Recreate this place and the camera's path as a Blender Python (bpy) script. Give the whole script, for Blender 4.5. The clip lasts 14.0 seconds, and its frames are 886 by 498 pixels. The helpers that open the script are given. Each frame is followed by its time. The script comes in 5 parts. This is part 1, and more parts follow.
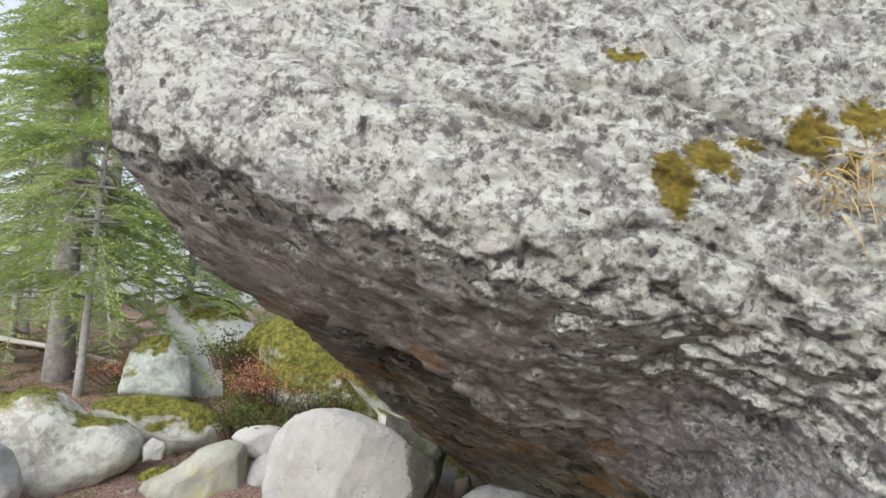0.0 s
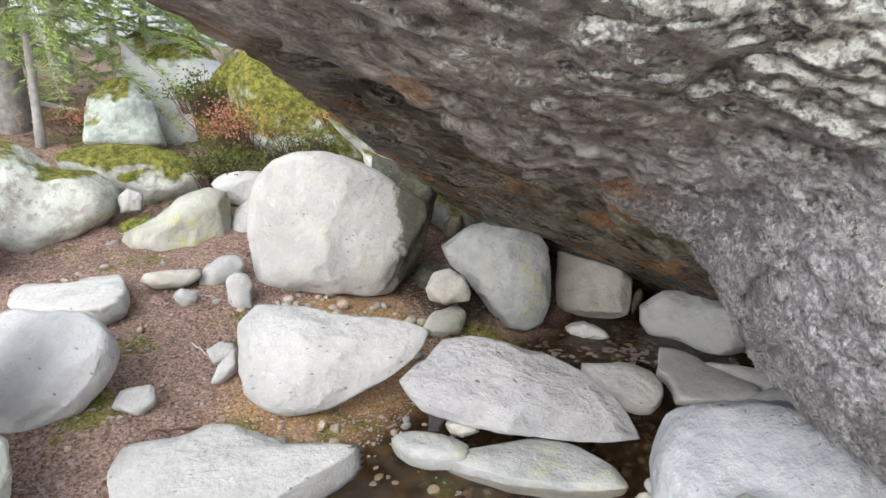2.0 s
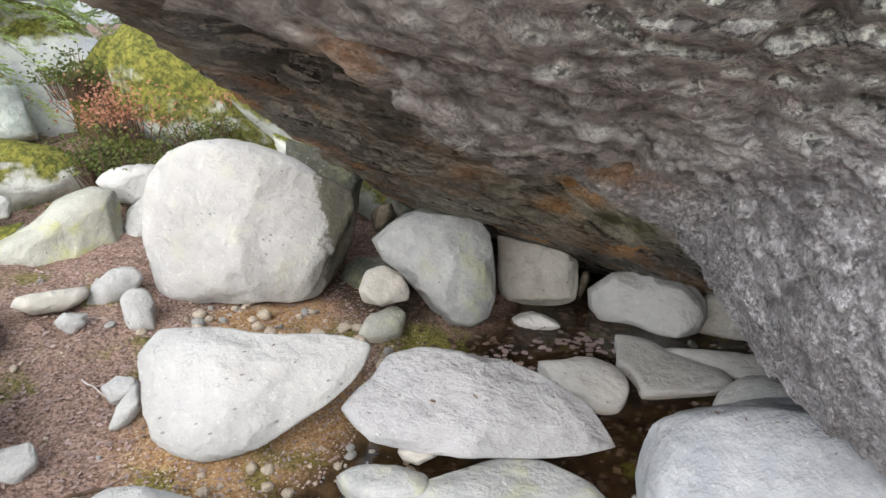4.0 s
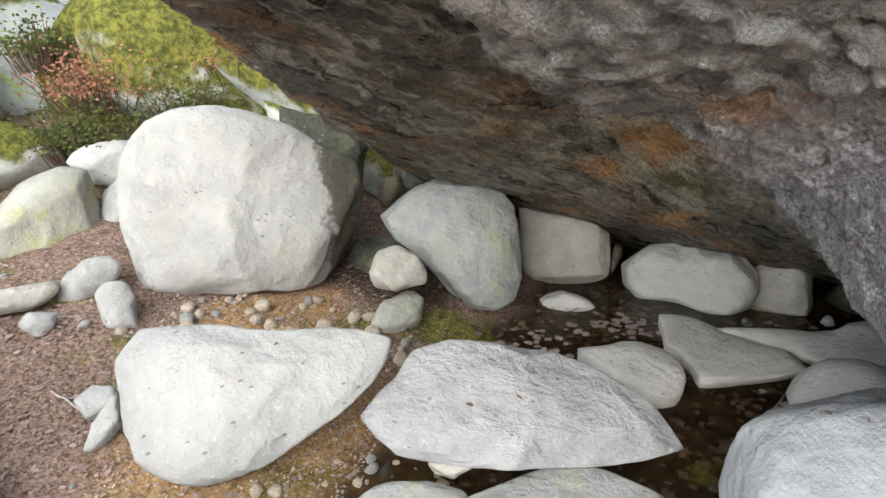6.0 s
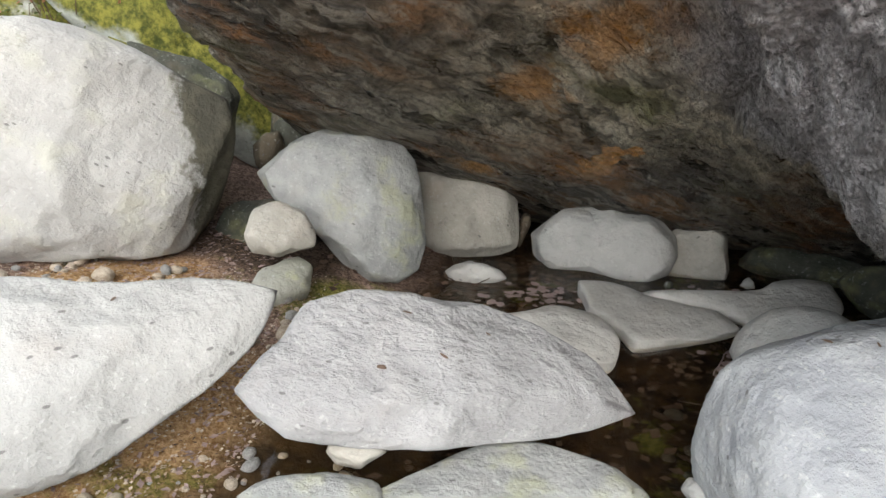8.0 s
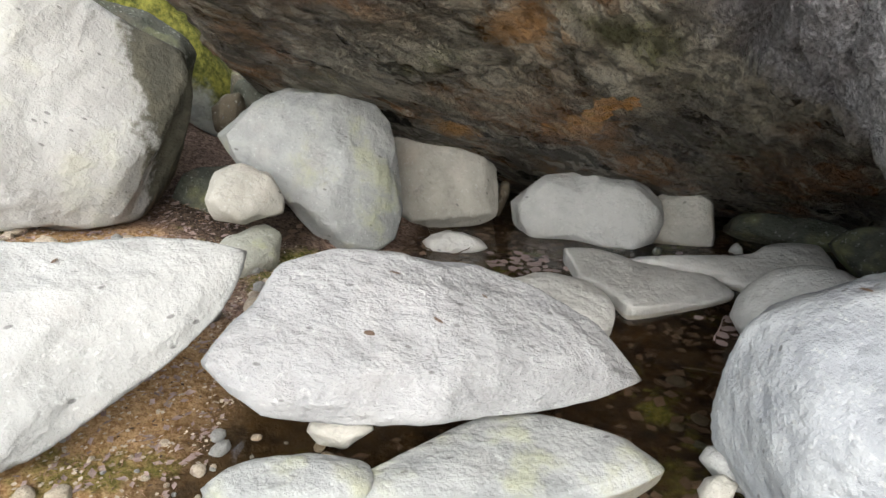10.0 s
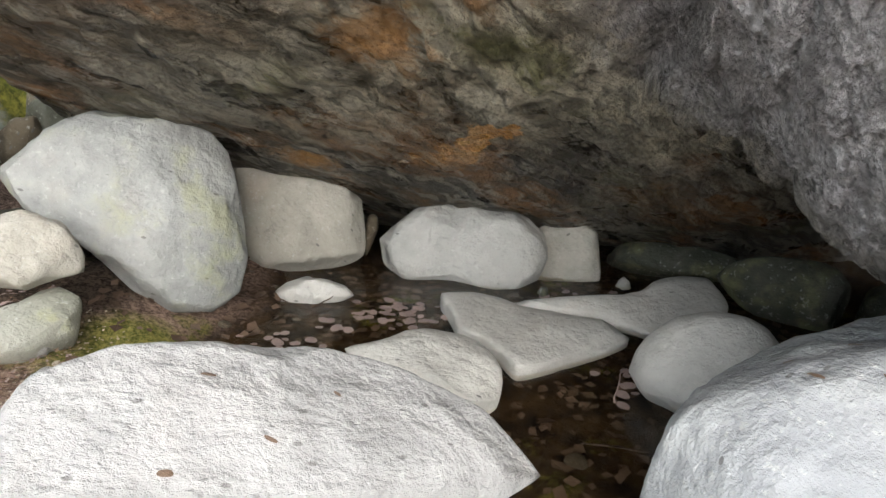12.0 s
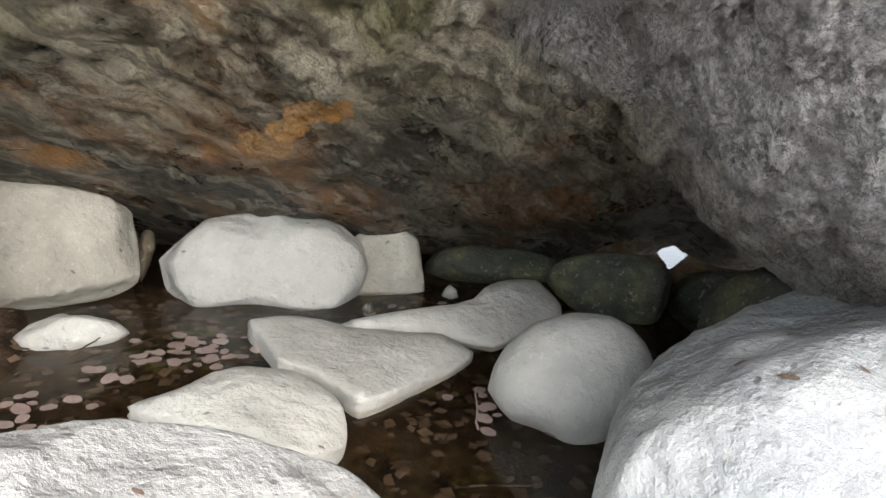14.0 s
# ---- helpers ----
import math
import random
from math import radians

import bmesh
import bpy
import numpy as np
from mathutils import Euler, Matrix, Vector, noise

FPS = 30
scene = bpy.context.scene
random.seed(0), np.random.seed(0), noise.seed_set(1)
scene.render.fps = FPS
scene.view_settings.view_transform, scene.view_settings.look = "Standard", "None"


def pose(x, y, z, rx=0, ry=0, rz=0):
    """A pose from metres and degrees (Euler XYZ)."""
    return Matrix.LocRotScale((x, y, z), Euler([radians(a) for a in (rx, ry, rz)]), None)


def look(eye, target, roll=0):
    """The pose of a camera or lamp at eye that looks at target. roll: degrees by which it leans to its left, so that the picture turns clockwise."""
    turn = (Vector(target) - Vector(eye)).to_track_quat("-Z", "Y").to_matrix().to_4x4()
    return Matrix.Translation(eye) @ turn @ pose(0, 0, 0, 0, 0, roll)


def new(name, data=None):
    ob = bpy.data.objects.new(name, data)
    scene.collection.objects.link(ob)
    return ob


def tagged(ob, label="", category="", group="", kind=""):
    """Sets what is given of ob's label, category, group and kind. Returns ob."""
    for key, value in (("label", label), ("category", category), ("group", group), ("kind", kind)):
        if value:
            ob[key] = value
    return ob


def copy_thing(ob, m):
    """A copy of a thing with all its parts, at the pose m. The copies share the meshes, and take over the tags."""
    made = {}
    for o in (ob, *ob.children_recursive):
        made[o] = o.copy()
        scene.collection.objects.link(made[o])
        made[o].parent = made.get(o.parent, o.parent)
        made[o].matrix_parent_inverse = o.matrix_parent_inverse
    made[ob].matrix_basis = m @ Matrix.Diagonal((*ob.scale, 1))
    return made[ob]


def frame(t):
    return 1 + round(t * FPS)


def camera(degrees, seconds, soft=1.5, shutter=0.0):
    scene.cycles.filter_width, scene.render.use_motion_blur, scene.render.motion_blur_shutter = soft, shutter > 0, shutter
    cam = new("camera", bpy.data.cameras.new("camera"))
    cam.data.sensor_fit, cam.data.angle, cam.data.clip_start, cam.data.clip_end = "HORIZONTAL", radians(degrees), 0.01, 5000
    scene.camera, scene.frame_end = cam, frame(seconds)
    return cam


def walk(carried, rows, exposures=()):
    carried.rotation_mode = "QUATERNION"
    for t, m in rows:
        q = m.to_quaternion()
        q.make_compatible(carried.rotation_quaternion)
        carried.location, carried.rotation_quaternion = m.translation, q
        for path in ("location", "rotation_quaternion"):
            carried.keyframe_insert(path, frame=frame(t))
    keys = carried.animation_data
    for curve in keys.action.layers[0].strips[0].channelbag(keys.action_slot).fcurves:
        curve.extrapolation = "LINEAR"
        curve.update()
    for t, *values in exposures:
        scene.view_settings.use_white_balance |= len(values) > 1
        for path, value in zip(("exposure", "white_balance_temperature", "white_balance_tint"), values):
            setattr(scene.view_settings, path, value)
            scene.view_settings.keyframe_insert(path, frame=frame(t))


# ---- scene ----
cam = camera(66.9, 14.0)
PATH = [
    (0, (0.003, -0.301, 1.818), (-0.029, 1.689, 2.013), 2.5),
    (0.5, (-0.038, -0.185, 1.854), (-0.036, 1.812, 1.752), 2.1),
    (1, (-0.043, -0.131, 1.831), (-0.073, 1.843, 1.509), 2.7),
    (1.5, (-0.03, -0.023, 1.795), (-0.079, 1.919, 1.318), 1.4),
    (2, (0.006, 0.101, 1.777), (0.027, 2.018, 1.206), 0.6),
    (2.5, (0.013, 0.199, 1.773), (0.084, 2.111, 1.189), 1.3),
    (3, (-0.019, 0.298, 1.768), (0.147, 2.203, 1.181), 1.2),
    (5.5, (-0.14, 0.921, 1.637), (0.177, 2.764, 0.926), -1.4),
    (6, (-0.153, 0.99, 1.586), (0.132, 2.842, 0.886), -2.3),
    (6.5, (-0.169, 1.1, 1.499), (0.174, 2.957, 0.842), -2.6),
    (7, (-0.178, 1.224, 1.382), (0.255, 3.088, 0.801), -0.7),
    (7.5, (-0.167, 1.305, 1.262), (0.39, 3.126, 0.65), 0.0),
    (10, (-0.187, 1.538, 1.027), (0.561, 3.264, 0.347), 0.9),
    (10.5, (-0.178, 1.559, 1.066), (0.664, 3.248, 0.404), 0.7),
    (11, (-0.121, 1.607, 1.058), (0.889, 3.229, 0.466), 3.6),
    (11.5, (-0.042, 1.724, 1.031), (0.984, 3.348, 0.478), 2.2),
    (12, (0.053, 1.885, 1.007), (1.121, 3.455, 0.38), 2.3),
    (12.5, (0.142, 1.993, 1.005), (1.455, 3.366, 0.378), 2.6),
    (13, (0.167, 2.101, 0.972), (1.573, 3.365, 0.321), 4.6),
    (13.5, (0.136, 2.162, 0.916), (1.629, 3.352, 0.32), 5.8),
    (14, (0.17, 2.234, 0.861), (1.728, 3.369, 0.327), 4.6),
]
walk(cam, [(t, look(eye, target, roll)) for t, eye, target, roll in PATH],
     [(0, 0.3, 6200, 10), (0.5, 0.65, 6200, 10), (1.5, 0.75, 6100, 10), (3, 0.72, 6100, 10), (5.5, 0.85, 6150, 7), (6.5, 0.8, 6150, 6), (7.5, 0.8, 6200, 7), (11, 1.1, 6250, 6), (12, 1.3, 6300, 6), (12.5, 1.62, 6300, 6), (13, 1.72, 6350, 6), (14, 1.74, 6350, 6)])

# ---- world and light: a bright overcast sky, strongest behind the walker ----
SUN_ELEVATION, SUN_TURN = 37.0, 205.0
world = bpy.data.worlds.new("sky")
world.use_nodes = True
scene.world = world
wn = world.node_tree.nodes
sky = wn.new("ShaderNodeTexSky")
sky.sky_type = 'NISHITA'
sky.sun_disc = False
sky.sun_elevation = radians(SUN_ELEVATION)
sky.sun_rotation = radians(SUN_TURN)
sky.dust_density = 4.0
pale_sky = wn.new("ShaderNodeHueSaturation")
pale_sky.inputs["Saturation"].default_value = 0.5
world.node_tree.links.new(sky.outputs[0], pale_sky.inputs["Color"])
cloud = wn.new("ShaderNodeMix")
cloud.data_type, cloud.blend_type = 'RGBA', 'ADD'
cloud.inputs[0].default_value = 1.0
cloud.inputs[7].default_value = (2.2, 2.25, 2.3, 1)
world.node_tree.links.new(pale_sky.outputs[0], cloud.inputs[6])
world.node_tree.links.new(cloud.outputs[2], wn["Background"].inputs["Color"])
wn["Background"].inputs["Strength"].default_value = 0.15

sun_data = bpy.data.lights.new("sun", 'SUN')
sun_data.energy = 0.9
sun_data.angle = radians(65)
sun_data.color = (1.0, 0.98, 0.96)
sun = new("sun", sun_data)
sun_away = (math.sin(radians(SUN_TURN)), math.cos(radians(SUN_TURN)), math.tan(radians(SUN_ELEVATION)))
sun.matrix_world = look([9 * v for v in sun_away], (0, 0, 0))


# ---- noise ----
def hashed(i, j, k, seed):
    n = (i.astype(np.int64) * 374761393 + j.astype(np.int64) * 668265263 + k.astype(np.int64) * 2147483647 + seed * 974711) & 0xFFFFFFFF
    n = ((n ^ (n >> 13)) * 1274126177) & 0xFFFFFFFF
    n = ((n ^ (n >> 15)) * 2246822519) & 0xFFFFFFFF
    return ((n ^ (n >> 16)) & 0xFFFF) / 32767.5 - 1.0


def value_noise(p, seed=0):
    """Smooth noise between -1 and 1 at the points p, an n x 3 array."""
    base = np.floor(p)
    f = p - base
    f = f * f * f * (f * (f * 6 - 15) + 10)
    b = base.astype(np.int64)
    out = np.zeros(len(p))
    for dx in (0, 1):
        for dy in (0, 1):
            for dz in (0, 1):
                w = (f[:, 0] if dx else 1 - f[:, 0]) * (f[:, 1] if dy else 1 - f[:, 1]) * (f[:, 2] if dz else 1 - f[:, 2])
                out += w * hashed(b[:, 0] + dx, b[:, 1] + dy, b[:, 2] + dz, seed)
    return out


def fbm(p, octaves=4, seed=0, gain=0.5):
    out, amp = np.zeros(len(p)), 1.0
    for o in range(octaves):
        out += amp * value_noise(p * 2.03 ** o + 17.3 * o, seed + o)
        amp *= gain
    return out


def step(a, b, x):
    s = np.clip((x - a) / (b - a), 0, 1)
    return s * s * (3 - 2 * s)


# ways along, across and out of the rock sheets of the great boulder
LAYERS = np.array(((0.93, 0.12, -0.35), (-0.25, 0.91, -0.33), (0.335, 0.316, 0.887)))


# ---- materials ----
class Nodes:
    """A short way to write a node material."""

    def __init__(self, name, roughness=0.8, specular=0.3):
        self.material = bpy.data.materials.new(name)
        self.material.use_nodes = True
        self.tree = self.material.node_tree
        self.bsdf = self.tree.nodes["Principled BSDF"]
        self.bsdf.inputs["Roughness"].default_value = roughness
        self.bsdf.inputs["Specular IOR Level"].default_value = specular
        self.place = self.tree.nodes.new("ShaderNodeTexCoord").outputs["Object"]
        self.random = self.tree.nodes.new("ShaderNodeObjectInfo").outputs["Random"]
        geometry = self.tree.nodes.new("ShaderNodeNewGeometry")
        self.normal, self.world = geometry.outputs["Normal"], geometry.outputs["Position"]

    def link(self, a, b):
        self.tree.links.new(a, b)

    def stretched(self, scale, turn=(0, 0, 0), where=None):
        m = self.tree.nodes.new("ShaderNodeMapping")
        m.inputs["Scale"].default_value = scale
        m.inputs["Rotation"].default_value = [radians(a) for a in turn]
        self.link(where or self.place, m.inputs["Vector"])
        return m.outputs[0]

    def noise(self, scale, detail=5, rough=0.6, where=None, distortion=0.0):
        n = self.tree.nodes.new("ShaderNodeTexNoise")
        n.noise_dimensions = '4D'
        n.inputs["Scale"].default_value, n.inputs["Detail"].default_value, n.inputs["Roughness"].default_value = scale, detail, rough
        n.inputs["Distortion"].default_value = distortion
        self.link(where or self.place, n.inputs["Vector"])
        self.link(self.times(self.random, 37.0), n.inputs["W"])
        return n.outputs["Fac"]

    def cells(self, scale, where=None, feature='F1'):
        n = self.tree.nodes.new("ShaderNodeTexVoronoi")
        n.feature = feature
        n.inputs["Scale"].default_value = scale
        self.link(where or self.place, n.inputs["Vector"])
        return n

    def math(self, op, a, b=0.0, clamp=False):
        n = self.tree.nodes.new("ShaderNodeMath")
        n.operation, n.use_clamp = op, clamp
        for slot, v in zip(n.inputs, (a, b)):
            if isinstance(v, (int, float)):
                slot.default_value = v
            else:
                self.link(v, slot)
        return n.outputs[0]

    def times(self, a, b):
        return self.math('MULTIPLY', a, b)

    def plus(self, a, b):
        return self.math('ADD', a, b)

    def dot(self, a, v):
        n = self.tree.nodes.new("ShaderNodeVectorMath")
        n.operation = 'DOT_PRODUCT'
        self.link(a, n.inputs[0])
        n.inputs[1].default_value = v
        return n.outputs["Value"]

    def distance(self, v, where=None):
        n = self.tree.nodes.new("ShaderNodeVectorMath")
        n.operation = 'DISTANCE'
        self.link(where or self.place, n.inputs[0])
        n.inputs[1].default_value = v
        return n.outputs["Value"]

    def ramp(self, x, low, high):
        n = self.tree.nodes.new("ShaderNodeMapRange")
        n.interpolation_type = 'SMOOTHSTEP'
        n.inputs["From Min"].default_value, n.inputs["From Max"].default_value = low, high
        self.link(x, n.inputs["Value"])
        return n.outputs[0]

    def mix(self, fac, a, b, blend='MIX'):
        n = self.tree.nodes.new("ShaderNodeMix")
        n.data_type, n.blend_type = 'RGBA', blend
        for slot, v in ((n.inputs[0], fac), (n.inputs[6], a), (n.inputs[7], b)):
            if isinstance(v, tuple):
                slot.default_value = (*v, 1)
            elif isinstance(v, (int, float)):
                slot.default_value = v
            else:
                self.link(v, slot)
        return n.outputs[2]

    def colour(self, c):
        self.link(c, self.bsdf.inputs["Base Color"])
        return self

    def bump(self, height, strength=0.5, distance=0.01):
        n = self.tree.nodes.new("ShaderNodeBump")
        n.inputs["Strength"].default_value, n.inputs["Distance"].default_value = strength, distance
        self.link(height, n.inputs["Height"])
        if self.bsdf.inputs["Normal"].is_linked:
            self.link(self.bsdf.inputs["Normal"].links[0].from_socket, n.inputs["Normal"])
        self.link(n.outputs[0], self.bsdf.inputs["Normal"])
        return self


def granite(name, pale, dark, moss=0.0, lichen=0.0, warm=0.15, relief=1.0, green=0.0, stains_and_shade=()):
    """Weathered granite: mottled at three scales, speckled, with optional moss, crust lichen and algae."""
    m = Nodes(name, 0.85, 0.25)
    broad = m.noise(2.6, 4, 0.55)
    middle = m.noise(11.0, 6, 0.65)
    grain = m.noise(85.0, 5, 0.7)
    c = m.mix(m.ramp(m.plus(m.times(broad, 0.55), m.times(middle, 0.45)), 0.34, 0.66), dark, pale)
    c = m.mix(m.times(m.ramp(m.noise(4.2, 5, 0.6), 0.52, 0.75), warm), c, (0.42, 0.27, 0.17))
    c = m.mix(m.times(m.ramp(grain, 0.56, 0.72), 0.22), c, (0.16, 0.155, 0.15))
    c = m.mix(m.times(m.ramp(m.noise(60.0, 3, 0.6), 0.58, 0.7), 0.3), c, (0.66, 0.655, 0.63))
    pits = m.ramp(m.cells(34.0).outputs["Distance"], 0.0, 0.16)
    c = m.mix(m.times(m.math('SUBTRACT', 1.0, pits), m.times(m.ramp(middle, 0.5, 0.62), 0.4)), c, (0.1, 0.1, 0.095))
    flecks = m.cells(9.0, m.stretched((1.0, 2.2, 1.4), (30, 20, 40)))
    c = m.mix(m.times(m.math('SUBTRACT', 1.0, m.ramp(m.plus(flecks.outputs["Distance"], m.times(m.plus(middle, -0.5), 0.12)), 0.06, 0.1)), 0.7), c, (0.12, 0.115, 0.11))
    # hairline cracks and chipped seams, here and there
    ridge = m.math('ABSOLUTE', m.plus(m.noise(3.4, 5, 0.62, m.stretched((1.0, 1.7, 1.3), (25, 35, 15))), -0.5), 0.0)
    cracks = m.times(m.math('SUBTRACT', 1.0, m.ramp(ridge, 0.002, 0.011)), m.ramp(m.noise(3.1, 3, 0.5), 0.57, 0.64))
    c = m.mix(m.times(cracks, 0.22), c, (0.09, 0.085, 0.08))
    m.bump(m.ramp(ridge, 0.0, 0.05), 0.12, 0.015)
    if green:
        c = m.mix(m.times(m.ramp(m.noise(5.5, 5, 0.6), 0.5, 0.66), green), c, (0.36, 0.36, 0.12))
    # tones past a plane: stained areas, and the shade of a side
    for way, far, soft, tone, strength in stains_and_shade:
        coverage = m.ramp(m.plus(m.dot(m.world, way), m.times(m.plus(middle, m.plus(broad, -1.0)), 0.3)), far, far + soft)
        c = m.mix(m.times(coverage, strength), c, m.mix(m.ramp(middle, 0.4, 0.62), tone, tuple(1.9 * v for v in tone)))
    if lichen:
        spots = m.ramp(m.plus(m.noise(16.0, 6, 0.7), m.times(m.noise(3.0, 3, 0.5), 0.35)), 0.62, 0.74)
        c = m.mix(m.times(spots, lichen), c, (0.62, 0.66, 0.58))
    m.bump(m.plus(m.times(broad, 1.2), middle), 0.6 * relief, 0.045)
    if relief > 1.2:
        seams = m.noise(4.5, 7, 0.68, m.stretched((1.0, 2.4, 2.4), (15, 10, 22)), 0.4)
        c = m.mix(m.times(m.math('SUBTRACT', 1.0, m.ramp(seams, 0.36, 0.46)), 0.35), c, dark)
        m.bump(seams, 0.55, 0.06)
    if moss:
        up = m.dot(m.normal, (-0.15, -0.1, 1.0))
        coverage = m.ramp(m.plus(m.times(up, 0.75), m.plus(m.noise(5.0, 6, 0.65), moss - 1.0)), 0.2, 0.42)
        tone = m.mix(m.ramp(m.noise(26.0, 5, 0.7), 0.35, 0.68), (0.05, 0.06, 0.012), (0.25, 0.235, 0.045))
        c = m.mix(coverage, c, tone)
    m.colour(c)
    m.bump(m.plus(grain, m.times(pits, 0.5)), 0.2 * relief, 0.006)
    return m.material


WHITE = granite("pale_granite", (0.43, 0.425, 0.405), (0.32, 0.315, 0.3), warm=0.1)
# Right flank darkened past a plane: algae, with its shaded side put into colour.
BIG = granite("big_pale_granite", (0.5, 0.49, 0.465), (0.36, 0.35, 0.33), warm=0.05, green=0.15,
              stains_and_shade=[((1.0, 0.1, 0.0), 0.13, 0.05, (0.05, 0.046, 0.03), 0.92), ((0.8, 0.1, -0.75), -0.02, 0.09, (0.14, 0.1, 0.07), 0.7)])
SWIRLED = granite("lilac_white_granite", (0.42, 0.43, 0.435), (0.29, 0.3, 0.32), warm=0.06, relief=1.2,
                  stains_and_shade=[((0.35, 0.8, 0.25), 2.47, 0.03, (0.27, 0.3, 0.305), 0.35)])
BRIGHT = granite("bleached_granite", (0.56, 0.555, 0.54), (0.42, 0.415, 0.4), warm=0.08)
WHITE_ROUGH = granite("coarse_pale_granite", (0.43, 0.425, 0.42), (0.3, 0.295, 0.295), warm=0.06, relief=1.25)
GREY = granite("grey_granite", (0.44, 0.44, 0.42), (0.26, 0.265, 0.26), warm=0.12, green=0.35)
POOL_PALE = granite("washed_pool_granite", (0.6, 0.585, 0.55), (0.46, 0.445, 0.415), warm=0.12)
GREY2 = granite("plain_grey_granite", (0.52, 0.51, 0.485), (0.38, 0.375, 0.355), warm=0.1)
TAN = granite("tan_granite", (0.52, 0.49, 0.43), (0.35, 0.33, 0.285), warm=0.2)
WET = granite("stained_pool_stone", (0.16, 0.13, 0.09), (0.08, 0.065, 0.045), warm=0.3)
# Dark algae tint; its near-black also carries deep shade on stones in the gaps.
DUSKY = granite("algae_and_shade_stone", (0.11, 0.11, 0.09), (0.05, 0.055, 0.04), warm=0.2, green=0.25)
YELLOW = granite("algae_stained_granite", (0.44, 0.435, 0.38), (0.28, 0.28, 0.23), warm=0.1, green=0.75)
LICHEN = granite("lichened_granite", (0.5, 0.48, 0.43), (0.32, 0.3, 0.27), moss=0.3, lichen=0.7)
ROCKFACE = granite("lichened_rock_face", (0.52, 0.56, 0.52), (0.3, 0.35, 0.31), moss=0.4, lichen=0.6)
LILAC_FACE = granite("white_lichened_rock_face", (0.66, 0.66, 0.7), (0.42, 0.43, 0.45), moss=0.4, lichen=0.7)
MOSSY = granite("mossy_granite", (0.5, 0.49, 0.45), (0.34, 0.33, 0.3), moss=0.66, lichen=0.45)
VERY_MOSSY = granite("moss_covered_rock", (0.45, 0.46, 0.43), (0.3, 0.32, 0.3), moss=0.82, lichen=0.3)


def simple(name, a, b, scale, roughness=0.8, relief=0.4, depth=0.005):
    m = Nodes(name, roughness)
    n = m.noise(scale, 6, 0.65)
    tone = m.mix(m.times(m.random, 0.5), m.mix(m.ramp(n, 0.32, 0.68), a, b), b)
    m.colour(tone).bump(n, relief, depth)
    return m.material


def overhang_material():
    """The great boulder: crusted with pale lichen outside, brown and iron-stained below."""
    m = Nodes("overhanging_granite", 0.6, 0.5)
    warp = m.tree.nodes.new("ShaderNodeTexNoise")
    warp.inputs["Scale"].default_value, warp.inputs["Detail"].default_value = 6.0, 4
    m.link(m.place, warp.inputs["Vector"])
    shove = m.tree.nodes.new("ShaderNodeVectorMath")
    shove.operation = 'MULTIPLY_ADD'
    m.link(warp.outputs["Color"], shove.inputs[0])
    shove.inputs[1].default_value = (0.14, 0.14, 0.14)
    m.link(m.place, shove.inputs[2])
    axes = m.tree.nodes.new("ShaderNodeCombineXYZ")
    for slot, way, scale in zip(axes.inputs, LAYERS, (1.0, 1.9, 2.4)):
        m.link(m.times(m.dot(shove.outputs[0], tuple(float(v) for v in way)), scale), slot)
    layered = axes.outputs[0]
    bands = m.noise(3.2, 8, 0.68, layered)
    flakes = m.noise(11.0, 8, 0.74, layered)
    ripples = m.noise(7.0, 4, 0.55, m.stretched((0.8, 1.7, 1.5), where=layered), 0.3)
    chips = m.cells(13.0, layered)
    small_chips = m.cells(34.0, layered)
    tint = m.tree.nodes.new("ShaderNodeSeparateColor")
    m.link(chips.outputs["Color"], tint.inputs[0])
    tint_small = m.tree.nodes.new("ShaderNodeSeparateColor")
    m.link(small_chips.outputs["Color"], tint_small.inputs[0])
    broad = m.noise(1.3, 4, 0.55)
    middle = m.noise(9.0, 7, 0.7)
    grain = m.noise(70.0, 5, 0.7)
    tufts = m.noise(44.0, 6, 0.72)
    clumps = m.noise(15.0, 5, 0.65)
    streaks = m.noise(1.5, 5, 0.6, layered)
    # brown mottling, its contrast deepened to stand in for relief shading
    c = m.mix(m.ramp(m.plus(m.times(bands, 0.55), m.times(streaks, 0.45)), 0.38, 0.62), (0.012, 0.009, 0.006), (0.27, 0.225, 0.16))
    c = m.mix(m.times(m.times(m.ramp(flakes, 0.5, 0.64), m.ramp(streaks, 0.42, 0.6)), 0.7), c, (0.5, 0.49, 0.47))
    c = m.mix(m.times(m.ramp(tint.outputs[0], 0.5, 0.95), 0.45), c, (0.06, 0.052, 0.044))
    c = m.mix(m.times(m.ramp(tint_small.outputs[1], 0.75, 1.0), 0.25), c, (0.5, 0.47, 0.42))
    rust = m.ramp(m.plus(m.times(m.noise(1.9, 6, 0.6, layered), 0.7), m.times(broad, 0.3)), 0.5, 0.6)
    c = m.mix(m.times(m.times(rust, m.plus(0.5, m.times(m.ramp(flakes, 0.4, 0.58), 0.5))), 0.75), c, (0.42, 0.19, 0.05))
    algae = m.ramp(m.noise(2.2, 5, 0.6), 0.55, 0.7)
    c = m.mix(m.times(algae, 0.75), c, (0.11, 0.115, 0.03))
    # paler grey rock towards the low end of the roof
    worn = m.ramp(m.plus(m.dot(m.place, (1.0, 0.1, 0.0)), m.times(m.plus(broad, -0.5), 0.6)), 0.62, 1.2)
    worn = m.times(worn, m.ramp(m.plus(m.dot(m.place, (0.0, 0.0, 1.0)), m.times(m.plus(bands, -0.5), 0.5)), 0.58, 0.82))
